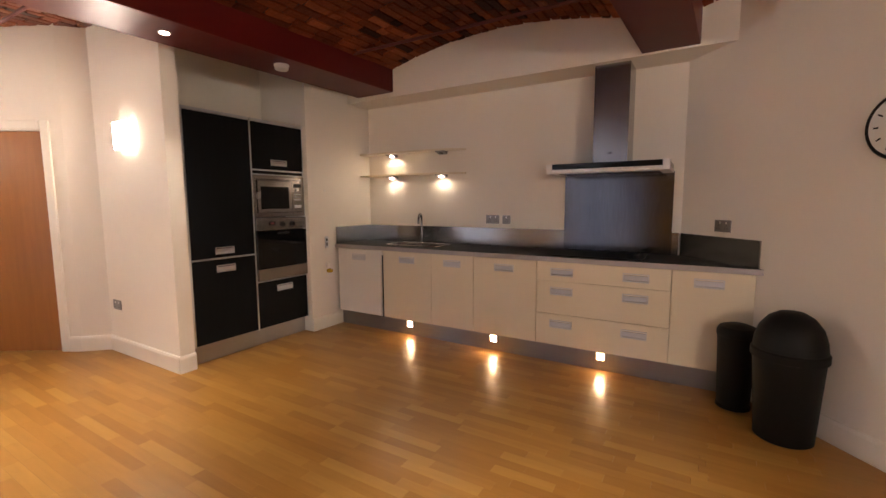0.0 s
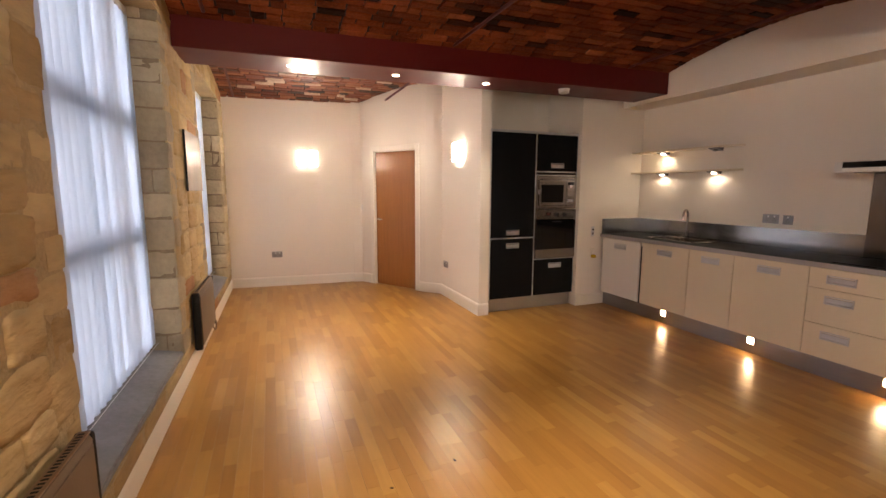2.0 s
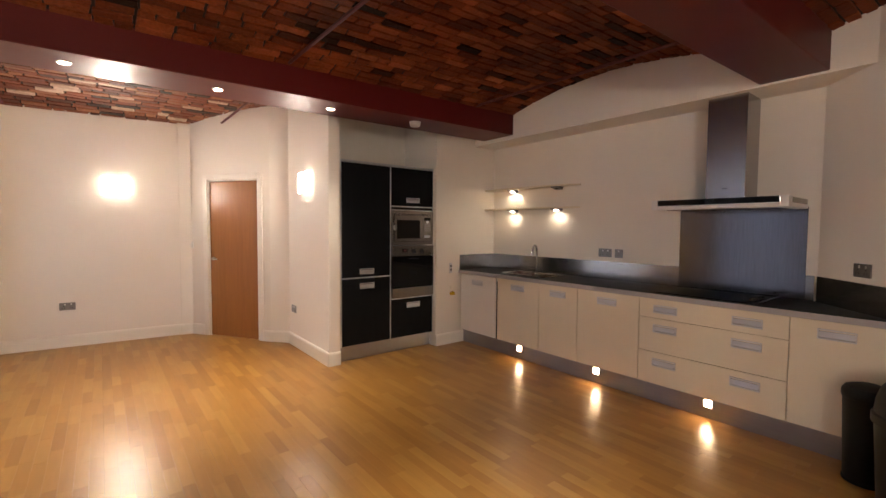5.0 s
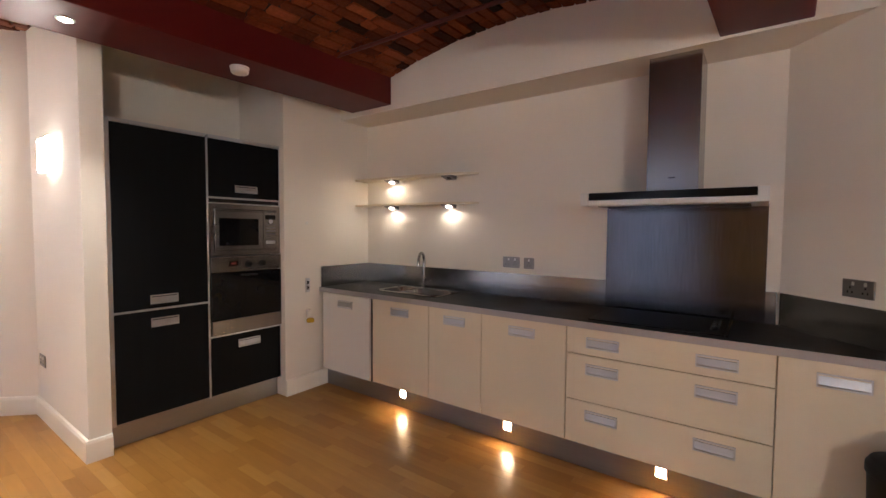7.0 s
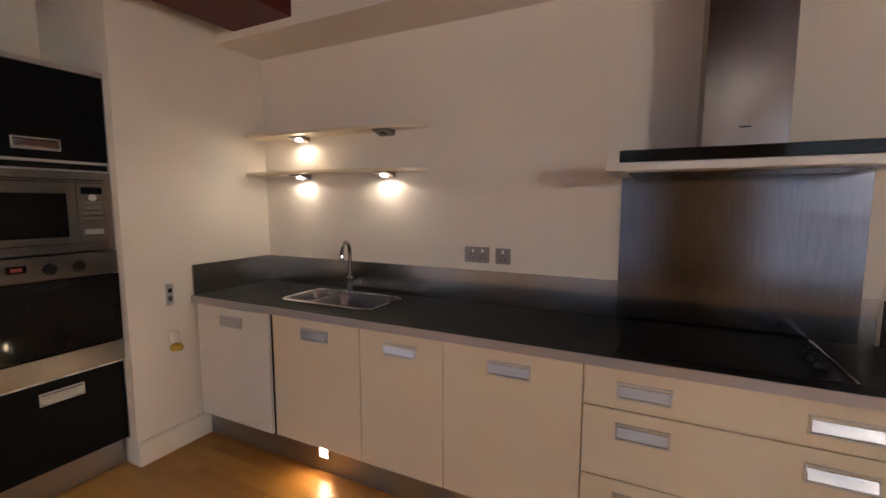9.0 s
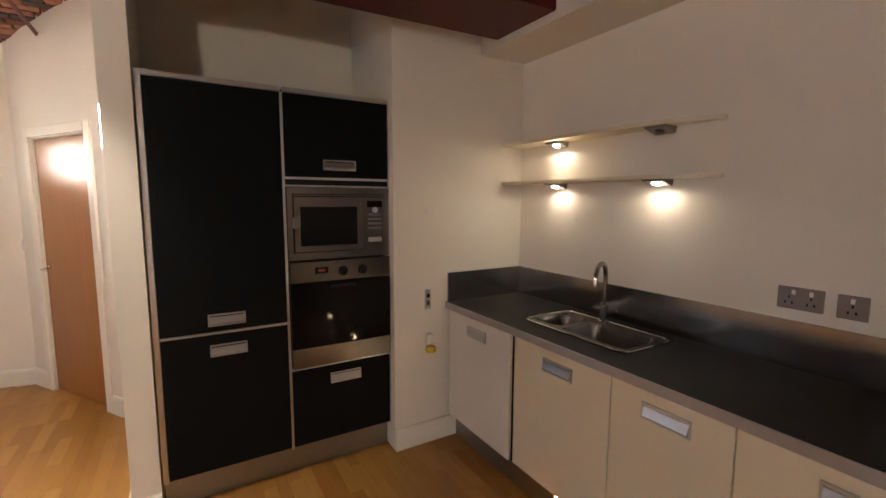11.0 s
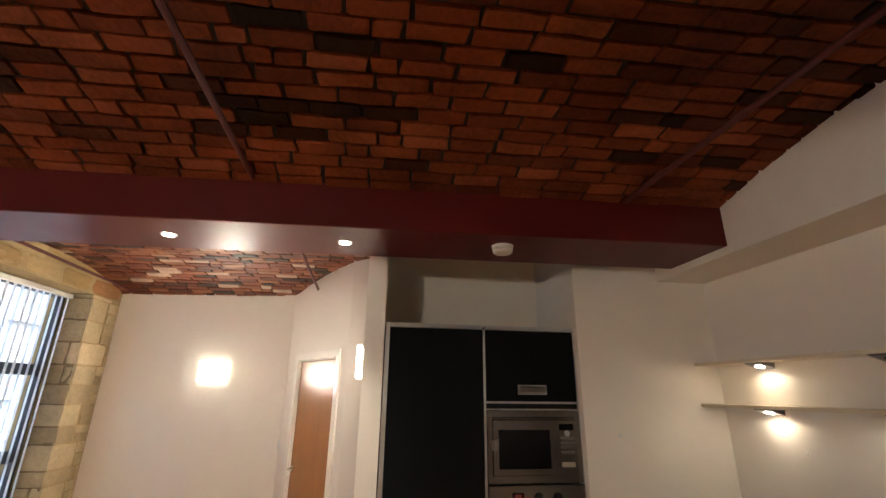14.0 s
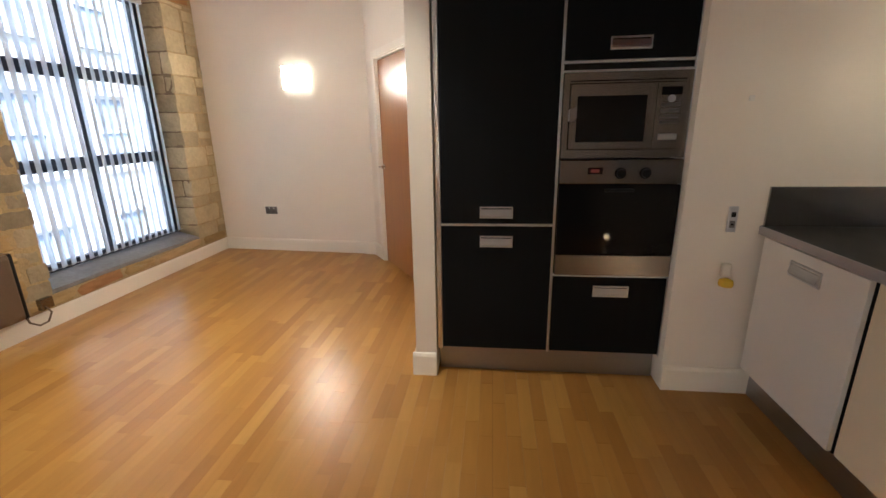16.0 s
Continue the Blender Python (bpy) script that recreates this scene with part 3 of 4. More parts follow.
# door in the angled wall
door = tagged(thing("door_1", DIAG, "closed cherry veneer flush door in a white frame", "door"), kind="structure")
part("door_leaf", box(0.012, 0.018, 0.006, 0.773, 0.058, 1.985, 0.002), DOORWOOD, door, "plain cherry veneer leaf")
for name, c in (("lining", (0.0, 0.0, 0, 0.010, 0.12, 2.0)), ("lining", (0.775, 0.0, 0, 0.785, 0.12, 2.0)), ("lining", (0.010, 0.0, 1.989, 0.775, 0.12, 2.0))):
    part(name, box(*c), TRIM, door)
for c in ((-0.072, -0.018, 0, -0.002, 0.002, 2.07), (0.787, -0.018, 0, 0.857, 0.002, 2.07), (-0.002, -0.018, 2.003, 0.787, 0.002, 2.07)):
    part("architrave", box(*c, 0.004), TRIM, door, "white gloss architrave")
handle = part("door_handle", cyl(bmesh.new(), pose(0.07, 0.018, 1.0, 90), 0.025, 0.008), CHROME, door, "satin chrome lever handle", True)
part("lever", tube([(0.07, 0.016, 1.0), (0.07, -0.035, 1.0), (0.085, -0.042, 1.0), (0.19, -0.042, 0.998)], 0.009), CHROME, handle, smooth=True)

# tie rods across the vaults
for x0, x1, y in ((-2.3, 0.2, -0.58), (-2.3, 0.2, 1.40), (-2.35, 0.2, 3.36), (-5.4, -2.75, -0.6), (-4.9, -2.75, 1.42)):
    rod = tube([(x0, y - 0.02, 2.715), (x1, y + 0.02, 2.725)], 0.0135, 10)
    structure("tie_rod", rod, ROD, "dark red painted iron tie rod under the vault", smooth=True)

# outside: the street and the stone building across it
structure("road", box(-40, -60, -4.2, 40, -1.6, -4.0), ROADWAY, "grey street far below the windows")
building = thing("stone_building", pose(0, -9.0, -4.0), "pale stone building with white sash windows across the street", "building")
cells = [(x, z) for x in np.arange(-19.0, 8.0, 2.6) for z in (0.9, 4.35, 7.8)]
bm = bmesh.new()
xs = np.arange(-19.0, 8.0, 2.6)
for i, x in enumerate(xs):
    bx(bm, x + 1.15, -0.5, 0, x + 2.6, 0, 14)
    for za, zb in ((0, 0.9), (2.95, 4.35), (6.4, 7.8), (9.85, 14)):
        bx(bm, x, -0.5, za, x + 1.15, 0, zb)
part("wall", bm, FACADE, building)
part("cornice", box(-19.5, -0.5, 14, 9.2, 0.35, 14.4, 0.05), FACADE, building)
part("roof", box(-19.5, -6, 14.4, 9.2, 0.1, 14.8), FACADE, building)
sash, pane_mesh, ledge = bmesh.new(), box(0.05, -0.2, 0.05, 1.1, -0.18, 2.0), box(-0.15, -0.05, -0.16, 1.3, 0.12, 0.0)
for c in ((0, 0, 0.07, 2.05), (1.08, 0, 1.15, 2.05), (0.07, 0, 1.08, 0.09), (0.07, 1.96, 1.08, 2.05), (0.07, 0.98, 1.08, 1.07), (0.55, 0.09, 0.6, 0.98), (0.55, 1.07, 0.6, 1.96)):
    bx(sash, c[0], -0.17, c[1], c[2], -0.1, c[3])
meshes = mesh_of("sash", sash, SASHWHITE), mesh_of("pane", pane_mesh, DARKPANE), mesh_of("sill", ledge, FACADE)
for x, z in cells:
    w = new("window", meshes[0])
    w.parent, w.matrix_basis = building, pose(x, 0, z)
    for nm, me in (("pane", meshes[1]), ("sill", meshes[2])):
        ob = new(nm, me)
        ob.parent = w

# ---- kitchen: base units, worktop, appliances ----
def grip(parent, x, z, w=0.182, h=0.064):
    """A framed cup handle set into a front: x and z are its middle, on the front's own face at y = 0."""
    bm = bmesh.new()
    t = 0.007
    y0, y1 = -0.007, 0.002
    bx(bm, x - w / 2, y0, z - h / 2, x + w / 2, y1, z - h / 2 + t)
    bx(bm, x - w / 2, y0, z + h / 2 - t, x + w / 2, y1, z + h / 2)
    bx(bm, x - w / 2, y0, z - h / 2 + t, x - w / 2 + t, y1, z + h / 2 - t)
    bx(bm, x + w / 2 - t, y0, z - h / 2 + t, x + w / 2, y1, z + h / 2 - t)
    ob = part("handle", bm, ALU, parent, "framed brushed aluminium cup handle")
    bm = bmesh.new()
    rows = [(0.0, z + h / 2 - t - 0.006), (-0.004, z + h / 2 - t - 0.008), (-0.015, z - h / 2 + t + 0.008), (-0.003, z - h / 2 + t)]
    a, b = [[bm.verts.new((xx, yy, zz)) for yy, zz in rows] for xx in (x - w / 2 + t, x + w / 2 - t)]
    for i in range(3):
        bm.faces.new((a[i], a[i + 1], b[i + 1], b[i]))
    bm.faces.new(a)
    bm.faces.new(b[::-1])
    part("cup", bm, ALU, ob)
    return ob


def base_unit(x0, x1, fronts, label, material=CREAM, name="base_cabinet"):
    """fronts: rows of bottom, top, and the middles of their handles."""
    w = x1 - x0
    unit = thing(name, pose(x0, FACE - (0.012 if name == "dishwasher" else 0), 0), label, "dishwasher" if name == "dishwasher" else "cabinet", "kitchen base units")
    part("body", box(0.001, 0.022, 0.155, w - 0.001, BACK - FACE - 0.004, 0.72 if x1 < -1 else 0.855), BLACKPLASTIC if name == "dishwasher" else material, unit)
    for z0, z1, grips in fronts:
        f = part("drawer_front" if len(fronts) > 1 else "door", box(0.0025, 0, z0, w - 0.0025, 0.019, z1, 0.0015), material, unit)
        for gx in grips:
            grip(f, gx, z1 - 0.080)
    return unit


base_unit(-2.828, -2.226, [(0.165, 0.852, [0.30])], "white dishwasher with a flush door and metal cup handle", WHITE, name="dishwasher")
base_unit(-2.21, -1.62, [(0.165, 0.855, [0.30])], "cream laminate base cabinet under the sink")
base_unit(-1.62, -1.165, [(0.165, 0.855, [0.23])], "narrow cream laminate base cabinet")
base_unit(-1.165, -0.57, [(0.165, 0.855, [0.30])], "cream laminate base cabinet beside the drawers")
base_unit(-0.57, 0.432, [(0.165, 0.421, [0.21, 0.765]), (0.426, 0.697, [0.21, 0.765]), (0.702, 0.855, [0.21, 0.765])], "wide cream laminate drawer unit below the hob", name="drawer_unit")
base_unit(0.432, 0.925, [(0.165, 0.855, [0.23])], "cream laminate end cabinet by the angled wall")
plinth = structure("plinth", box(-2.84, FACE + 0.05, 0, 0.885, FACE + 0.066, 0.152), KICK, "brushed metal plinth under the base units")
for x in (-1.91, -0.98, -0.046):
    pl = thing("plinth_light", pose(x, FACE + 0.05, 0.112), "small lit square spotlight set in the metal plinth", "light", "plinth lights")
    bm = bx(bmesh.new(), -0.036, -0.006, -0.036, 0.036, 0, -0.026)
    bx(bm, -0.036, -0.006, 0.026, 0.036, 0, 0.036)
    bx(bm, -0.036, -0.006, -0.026, -0.026, 0, 0.026)
    bx(bm, 0.026, -0.006, -0.026, 0.036, 0, 0.026)
    part("bezel", bm, CHROME, pl)
    part("lens", box(-0.0255, -0.004, -0.0255, 0.0255, 0, 0.0255), PLINTH_LIT, pl, "glowing warm lens")

worktop = thing("worktop", pose(0, 0, 0.86), "charcoal laminate worktop with a lilac grey front edge", "worktop")
SINK = (-2.29, -1.66, 3.80, 4.14)
right_end = lambda y: 0.45 + (BACK - y) * 0.854
outer = [(-2.86, 3.654), (right_end(3.654) - 0.004, 3.654), (0.446, BACK), (-2.86, BACK)]
inner = [(-2.27, 3.82), (-1.68, 3.82), (-1.68, 4.12), (-2.27, 4.12)]
bm = bmesh.new()
rings = [[bm.verts.new((x, y, z)) for x, y in loop] for z in (0.04, 0.0) for loop in (outer, inner)]
for k in range(4):
    n = (k + 1) % 4
    for a, b in ((rings[0], rings[1]), (rings[3], rings[2]), (rings[2], rings[0]), (rings[1], rings[3])):
        bm.faces.new((a[k], a[n], b[n], b[k]))
part("slab", bm, WORKTOP, worktop)
part("front_edge", box(-2.86, 3.646, 0.0005, right_end(3.65) - 0.004, 3.6535, 0.0395, 0.001), EDGING, worktop, "lilac grey metal edging strip")
part("upstand", box(-2.856, BACK - 0.012, 0.0405, 0.436, BACK - 0.001, 0.225, 0.001), UPSTAND, worktop, "dark brushed steel upstand")
part("upstand", box(-2.859, 3.66, 0.0405, -2.847, BACK - 0.013, 0.225, 0.001), UPSTAND, worktop, "dark brushed steel upstand")
part("upstand", box(0.012, -0.012, 0.0405, 0.752, -0.001, 0.225, 0.001), UPSTAND, worktop, "dark brushed steel upstand", at=pose(0, 0, -0.86) @ RIGHT @ pose(0, 0, 0.86))

sink = thing("kitchen_sink", pose(SINK[0], SINK[2], 0.90), "stainless steel one and a half bowl inset sink", "sink")


def rounded(x0, y0, x1, y1, r, n=5):
    out = []
    for cx, cy, a in ((x1 - r, y1 - r, 0), (x0 + r, y1 - r, 90), (x0 + r, y0 + r, 180), (x1 - r, y0 + r, 270)):
        out += [(cx + r * math.cos(radians(a + 90 * k / n)), cy + r * math.sin(radians(a + 90 * k / n))) for k in range(n + 1)]
    return out


def rim_and_bowls():
    """A pressed steel sheet: an outer rim and two bowls; the rim is the hull minus bowls, made as strips round each bowl."""
    w, d = SINK[1] - SINK[0], SINK[3] - SINK[2]
    bowls = [(0.03, 0.05, 0.20, d - 0.06), (0.235, 0.04, w - 0.03, d - 0.055)]
    flat = bmesh.new()
    for x0, x1 in ((0.0, 0.03), (0.20, 0.235), (w - 0.03, w)):
        bx(flat, x0, 0.005, 0.001, x1, d - 0.005, 0.006)
    for (x0, y0, x1, y1) in bowls:
        bx(flat, x0, 0.005, 0.001, x1, y0, 0.006)
        bx(flat, x0, y1, 0.001, x1, d - 0.005, 0.006)
    part("drainer_rim", flat, STEEL_H, sink)
    lip = tube([(x, y, 0.005) for x, y in rounded(0, 0, w, d, 0.05)] + [(w, d - 0.05, 0.005)], 0.005, 8)
    part("rolled_edge", lip, CHROME, sink, smooth=True)
    for x0, y0, x1, y1 in bowls:
        bm = bmesh.new()
        rings = []
        for shrink, z, r in ((0.0, 0.007, 0.045), (0.006, -0.01, 0.045), (0.02, -0.14, 0.05), (0.05, -0.155, 0.04)):
            rings.append([bm.verts.new((x, y, z)) for x, y in rounded(x0 + shrink, y0 + shrink, x1 - shrink, y1 - shrink, r)])
        for a, b in zip(rings, rings[1:]):
            for i in range(len(a)):
                bm.faces.new((a[i], b[i], b[(i + 1) % len(a)], a[(i + 1) % len(a)]))
        bm.faces.new(rings[-1])
        bowl = part("bowl", bm, STEEL_H, sink, "deep stainless bowl", True)
        part("drain", cyl(bmesh.new(), pose((x0 + x1) / 2, (y0 + y1) / 2, -0.154), 0.04, 0.004), CHROME, bowl, smooth=True)


rim_and_bowls()
tap = thing("mixer_tap", pose(-2.03, 4.125, 0.90), "brushed steel swan neck mixer tap behind the sink", "tap")
part("base", lathe([(0.028, 0), (0.028, 0.01), (0.022, 0.016), (0.022, 0.10), (0.014, 0.11)]), STEEL, tap, smooth=True)
arc = [(0, 0, 0.10), (0, 0, 0.22)] + [(0.03 * (1 - math.cos(a)), -0.075 * (1 - math.cos(a)), 0.25 + 0.075 * math.sin(a)) for a in np.linspace(0, math.pi, 10)] + [(0.06, -0.15, 0.22)]
part("spout", tube(arc, 0.012), STEEL, tap, smooth=True)
part("lever", tube([(0.02, 0, 0.06), (0.05, -0.01, 0.065), (0.09, -0.02, 0.085)], 0.006), STEEL, tap, smooth=True)

hob = thing("induction_hob", pose(-0.46, 3.72, 0.90), "black glass hob with knobs and a steel side strip", "hob")
part("glass_plate", box(0, 0, 0.001, 0.68, 0.48, 0.007, 0.002), HOBGLASS, hob)
part("side_strip", box(0.683, 0.0, 0.001, 0.695, 0.48, 0.009, 0.001), STEEL, hob)
for k in range(4):
    knob = cyl(bmesh.new(), pose(0.63, 0.13 + 0.065 * k, 0.007), 0.021, 0.018, 18, 0.017)
    part("knob", knob, BLACKPLASTIC, hob, "black control knob", True)

hood = thing("cooker_hood", pose(-0.075, BACK, 1.575), "stainless chimney cooker hood with a black fascia", "cooker hood")
bm = bmesh.new()
bx(bm, -0.455, -0.50, 0, 0.455, -0.004, 0.03, 0.004)
part("canopy", bm, WHITEPLASTIC, hood, "pale metal canopy slab")
part("front_panel", box(-0.455, -0.505, 0.0, -0.408, -0.42, 0.075, 0.003), WHITEPLASTIC, hood)
part("front_panel", box(0.408, -0.505, 0.0, 0.455, -0.42, 0.075, 0.003), WHITEPLASTIC, hood)
part("fascia", box(-0.407, -0.503, 0.031, 0.407, -0.43, 0.074, 0.003), BLACKGLASS, hood, "black glass control fascia")
part("top_plate", box(-0.45, -0.429, 0.0305, 0.45, -0.004, 0.07, 0.003), STEEL_H, hood)
part("chimney", box(-0.135, -0.285, 0.0705, 0.135, -0.004, 0.864, 0.002), DUCT, hood, "brushed stainless chimney duct")
part("badge", box(-0.018, -0.2865, 0.16, 0.018, -0.2855, 0.165), BLACKPLASTIC, hood)
part("filter", box(-0.38, -0.40, -0.004, 0.38, -0.08, -0.0005), STEEL_H, hood)
splash = thing("splashback", pose(-0.505, BACK, 0.9), "tall brushed steel splashback behind the hob", "splashback")
part("sheet", box(0, -0.016, 0.001, 0.89, -0.0125, 0.69, 0.001), SPLASH, splash)
part("sheet_backing", box(0.003, -0.0124, 0.23, 0.887, -0.001, 0.687), ALU, splash)


def wall_shelf(z, lit, label):
    sh = thing("wall_shelf", pose(-2.86, BACK, z), label, "shelf", "wall shelves")
    out = [(0.003, -0.002), (0.003, -0.17)] + [(0.3, -0.172), (0.7, -0.165), (1.0, -0.14), (1.2, -0.09), (1.31, -0.02), (1.312, -0.002)]
    part("board", prism(out[::-1], -0.018, 0), CREAM, sh)
    for x, on in zip((0.385, 1.045), lit):
        y = -0.062
        bm = bmesh.new()
        v = [bm.verts.new(c) for c in ((x - 0.055, y - 0.045, -0.018), (x + 0.055, y - 0.045, -0.018), (x + 0.055, y + 0.045, -0.018), (x - 0.055, y + 0.045, -0.018),
                                      (x - 0.05, y - 0.043, -0.026), (x + 0.05, y - 0.043, -0.026), (x + 0.05, y + 0.043, -0.05), (x - 0.05, y + 0.043, -0.05))]
        for qd in ((0, 1, 2, 3), (4, 7, 6, 5), (0, 4, 5, 1), (1, 5, 6, 2), (2, 6, 7, 3), (3, 7, 4, 0)):
            bm.faces.new([v[i] for i in qd])
        sp = part("under_light", bm, PLATE, sh, "small wedge shaped metal under-shelf light")
        tilt = math.degrees(math.atan2(0.024, 0.086))
        m = pose(x, y, -0.0385, 180 - tilt, 0, 0)
        part("lamp_lens", cyl(bmesh.new(), m, 0.021, 0.0025, 20), LAMP_GLOW if on else BLACKGLASS, sp)
        if on:
            lamp("shelf_lamp", "SPOT", pose(-2.86 + x, BACK + y, z - 0.046, -16, 0, 0), SHELF_POWER, (1.0, 0.77, 0.50), 0.022, 172, 0.15)


wall_shelf(1.905, (True, False), "thin cream wall shelf with one lit and one unlit light")
wall_shelf(1.660, (True, True), "thin cream wall shelf with two lit under-shelf lights")


def socket(m, w, label, switches=2):
    s = thing("wall_socket", m, label, "socket")
    part("plate", box(-w / 2, -0.008, -0.043, w / 2, 0, 0.043, 0.003), PLATE, s, "dark satin metal face plate")
    for k in range(switches):
        cx = (k - (switches - 1) / 2) * w / 2.1
        for dx, dz in ((0, 0.004), (-0.011, -0.018), (0.011, -0.018)):
            part("pin_slot", box(cx + dx - 0.003, -0.0088, dz - 0.005, cx + dx + 0.003, -0.0082, dz + 0.005), BLACKPLASTIC, s)
        part("rocker", box(cx - 0.006 + (0.014 if switches == 2 and k == 0 else 0), -0.011, 0.014, cx + 0.006 + (0.014 if switches == 2 and k == 0 else 0), -0.0082, 0.032, 0.001), WHITEPLASTIC, s)
    return s


socket(pose(-1.24, BACK, 1.172), 0.146, "metal double socket above the worktop upstand")
socket(pose(-1.088, BACK, 1.170), 0.086, "metal single switched outlet above the upstand", 1)
socket(RIGHT @ pose(0.43, 0, 1.165), 0.146, "metal double socket on the angled wall")
FARWALL = pose(-5.47, -1.1, 0, 0, 0, 85.6)
socket(FARWALL @ pose(0.955, 0, 0.474), 0.146, "metal double socket low on the end wall")
socket(pose(-3.90, 1.965, 0.44), 0.146, "metal double socket low on the partition")
s = thing("light_switch", DIAG @ pose(-0.28, 0, 1.17), "small white light switch beside the door", "switch")
part("plate", box(-0.03, -0.008, -0.043, 0.03, 0, 0.043, 0.003), WHITEPLASTIC, s)
part("rocker", box(-0.01, -0.013, -0.015, 0.01, -0.0082, 0.015, 0.002), WHITEPLASTIC, s)
LEFTWALL = pose(-2.86, 3.292, 0, 0, 0, 90)
s = thing("fused_switch", LEFTWALL @ pose(0.225, 0, 0.93), "narrow grey metal fused switch plate beside the worktop", "switch")
part("plate", box(-0.021, -0.009, -0.062, 0.021, 0, 0.062, 0.003), ALU, s)
part("rocker", box(-0.010, -0.014, 0.012, 0.010, -0.0092, 0.036, 0.002), BLACKPLASTIC, s)
part("fuse_cover", box(-0.012, -0.012, -0.04, 0.012, -0.0092, -0.006, 0.002), PLATE, s)
part("fuse_slot", box(-0.006, -0.0128, -0.027, 0.006, -0.0122, -0.019), BLACKPLASTIC, s)
s = thing("air_freshener", LEFTWALL @ pose(0.228, 0, 0.60), "white plug-in air freshener with yellow oil", "air freshener")
part("plug_body", box(-0.022, -0.034, 0.045, 0.022, 0, 0.115, 0.010), TRIM, s)
part("oil_bottle", lathe([(0.012, 0.0), (0.03, 0.004), (0.034, 0.018), (0.03, 0.034), (0.014, 0.042)], 18), YELLOW, s, "yellow oil bottle", True, pose(0, -0.036, 0))
s = thing("wall_plug", LEFTWALL @ pose(0.222, 0, 1.475), "tiny white screw cap on the wall", "fixing")
part("cap", box(-0.012, -0.007, -0.012, 0.012, 0, 0.012, 0.003), WHITEPLASTIC, s)
s = thing("wall_plug", pose(-2.36, BACK, 1.43), "tiny white screw cap above the worktop", "fixing")
part("cap", box(-0.008, -0.006, -0.008, 0.008, 0, 0.008, 0.002), WHITEPLASTIC, s)

# ---- tall units ----
TALLFRAME = pose(TALL, 2.085, 0, 0, 0, 90)
fridge = thing("fridge_housing", TALLFRAME, "tall charcoal woodgrain fridge housing with aluminium framing", "cabinet", "tall units")
part("carcass", box(0.002, 0.024, 0.16, 0.614, 0.60, 2.108), BLACKPLASTIC, fridge)
for c in ((0.004, 0.0, 0.155, 0.030, 0.023, 2.112), (0.6105, 0.0, 0.155, 0.6225, 0.023, 2.086), (0.031, 0.0, 2.087, 0.61, 0.023, 2.112), (0.031, 0.001, 0.872, 0.61, 0.0235, 0.884)):
    part("frame_strip", box(*c, 0.001), ALU, fridge, "brushed aluminium strip")
up = part("upper_door", box(0.032, 0.003, 0.886, 0.609, 0.0235, 2.085, 0.001), DARKFRONT, fridge)
lo = part("lower_door", box(0.032, 0.003, 0.165, 0.609, 0.0235, 0.870, 0.001), DARKFRONT, fridge)
grip(up, 0.32, 0.945, 0.17, 0.06)
grip(lo, 0.322, 0.79, 0.17, 0.06)
oven_unit = thing("oven_housing", TALLFRAME @ pose(0.624, 0, 0), "tall charcoal woodgrain oven housing with aluminium framing", "cabinet", "tall units")
W = 0.578
part("carcass", box(0.002, 0.30, 0.16, W, 0.60, 2.108), BLACKPLASTIC, oven_unit)
part("carcass_top", box(0.002, 0.024, 1.615, W, 0.299, 2.108), BLACKPLASTIC, oven_unit)
part("carcass_base", box(0.002, 0.024, 0.16, W, 0.299, 0.605), BLACKPLASTIC, oven_unit)
for c in ((W + 0.001, 0.0, 0.155, 0.604, 0.023, 2.112), (0.0, 0.0, 2.087, W, 0.023, 2.112), (0.0, 0.0, 1.648, W, 0.0235, 1.660), (0.0, 0.0, 1.610, W, 0.0235, 1.618), (0.0, 0.0, 0.604, W, 0.0235, 0.613)):
    part("frame_strip", box(*c, 0.001), ALU, oven_unit, "brushed aluminium strip")
part("vent_gap", box(0.004, 0.012, 1.619, W, 0.0235, 1.647), BLACKPLASTIC, oven_unit)
up = part("top_door", box(0.002, 0.003, 1.662, W - 0.002, 0.0235, 2.085, 0.001), DARKFRONT, oven_unit)
lo = part("drawer_front", box(0.002, 0.003, 0.165, W - 0.002, 0.0235, 0.602, 0.001), DARKFRONT, oven_unit)
grip(up, 0.29, 1.728, 0.18, 0.055)
grip(lo, 0.30, 0.525, 0.18, 0.06)

mw = thing("microwave", TALLFRAME @ pose(0.624, 0, 1.215), "built-in stainless microwave with a dark window", "microwave")
bm = bx(bmesh.new(), 0.003, -0.004, 0.002, 0.030, 0.28, 0.392)
bx(bm, 0.548, -0.004, 0.002, W - 0.002, 0.28, 0.392)
bx(bm, 0.030, -0.004, 0.002, 0.548, 0.28, 0.040)
bx(bm, 0.030, -0.004, 0.345, 0.548, 0.28, 0.392)
part("trim_frame", bm, STEEL_H, mw, "brushed steel surround")
part("vent_line", box(0.03, -0.005, 0.352, 0.548, -0.0042, 0.357), BLACKPLASTIC, mw)
door_mw = part("door", box(0.034, -0.016, 0.044, 0.420, 0.27, 0.341, 0.0015), STEEL_H, mw)
part("window", box(0.066, -0.0185, 0.078, 0.379, -0.0165, 0.287, 0.001), BLACKGLASS, door_mw, "dark mesh window")
panel = part("control_panel", box(0.423, -0.016, 0.044, 0.545, 0.27, 0.341, 0.0015), STEEL_H, mw)
part("display", box(0.440, -0.018, 0.285, 0.53, -0.0162, 0.32), BLACKGLASS, panel)
for k in range(4):
    part("button", box(0.443, -0.019, 0.236 - 0.026 * k, 0.527, -0.0162, 0.250 - 0.026 * k, 0.001), PLATE, panel)
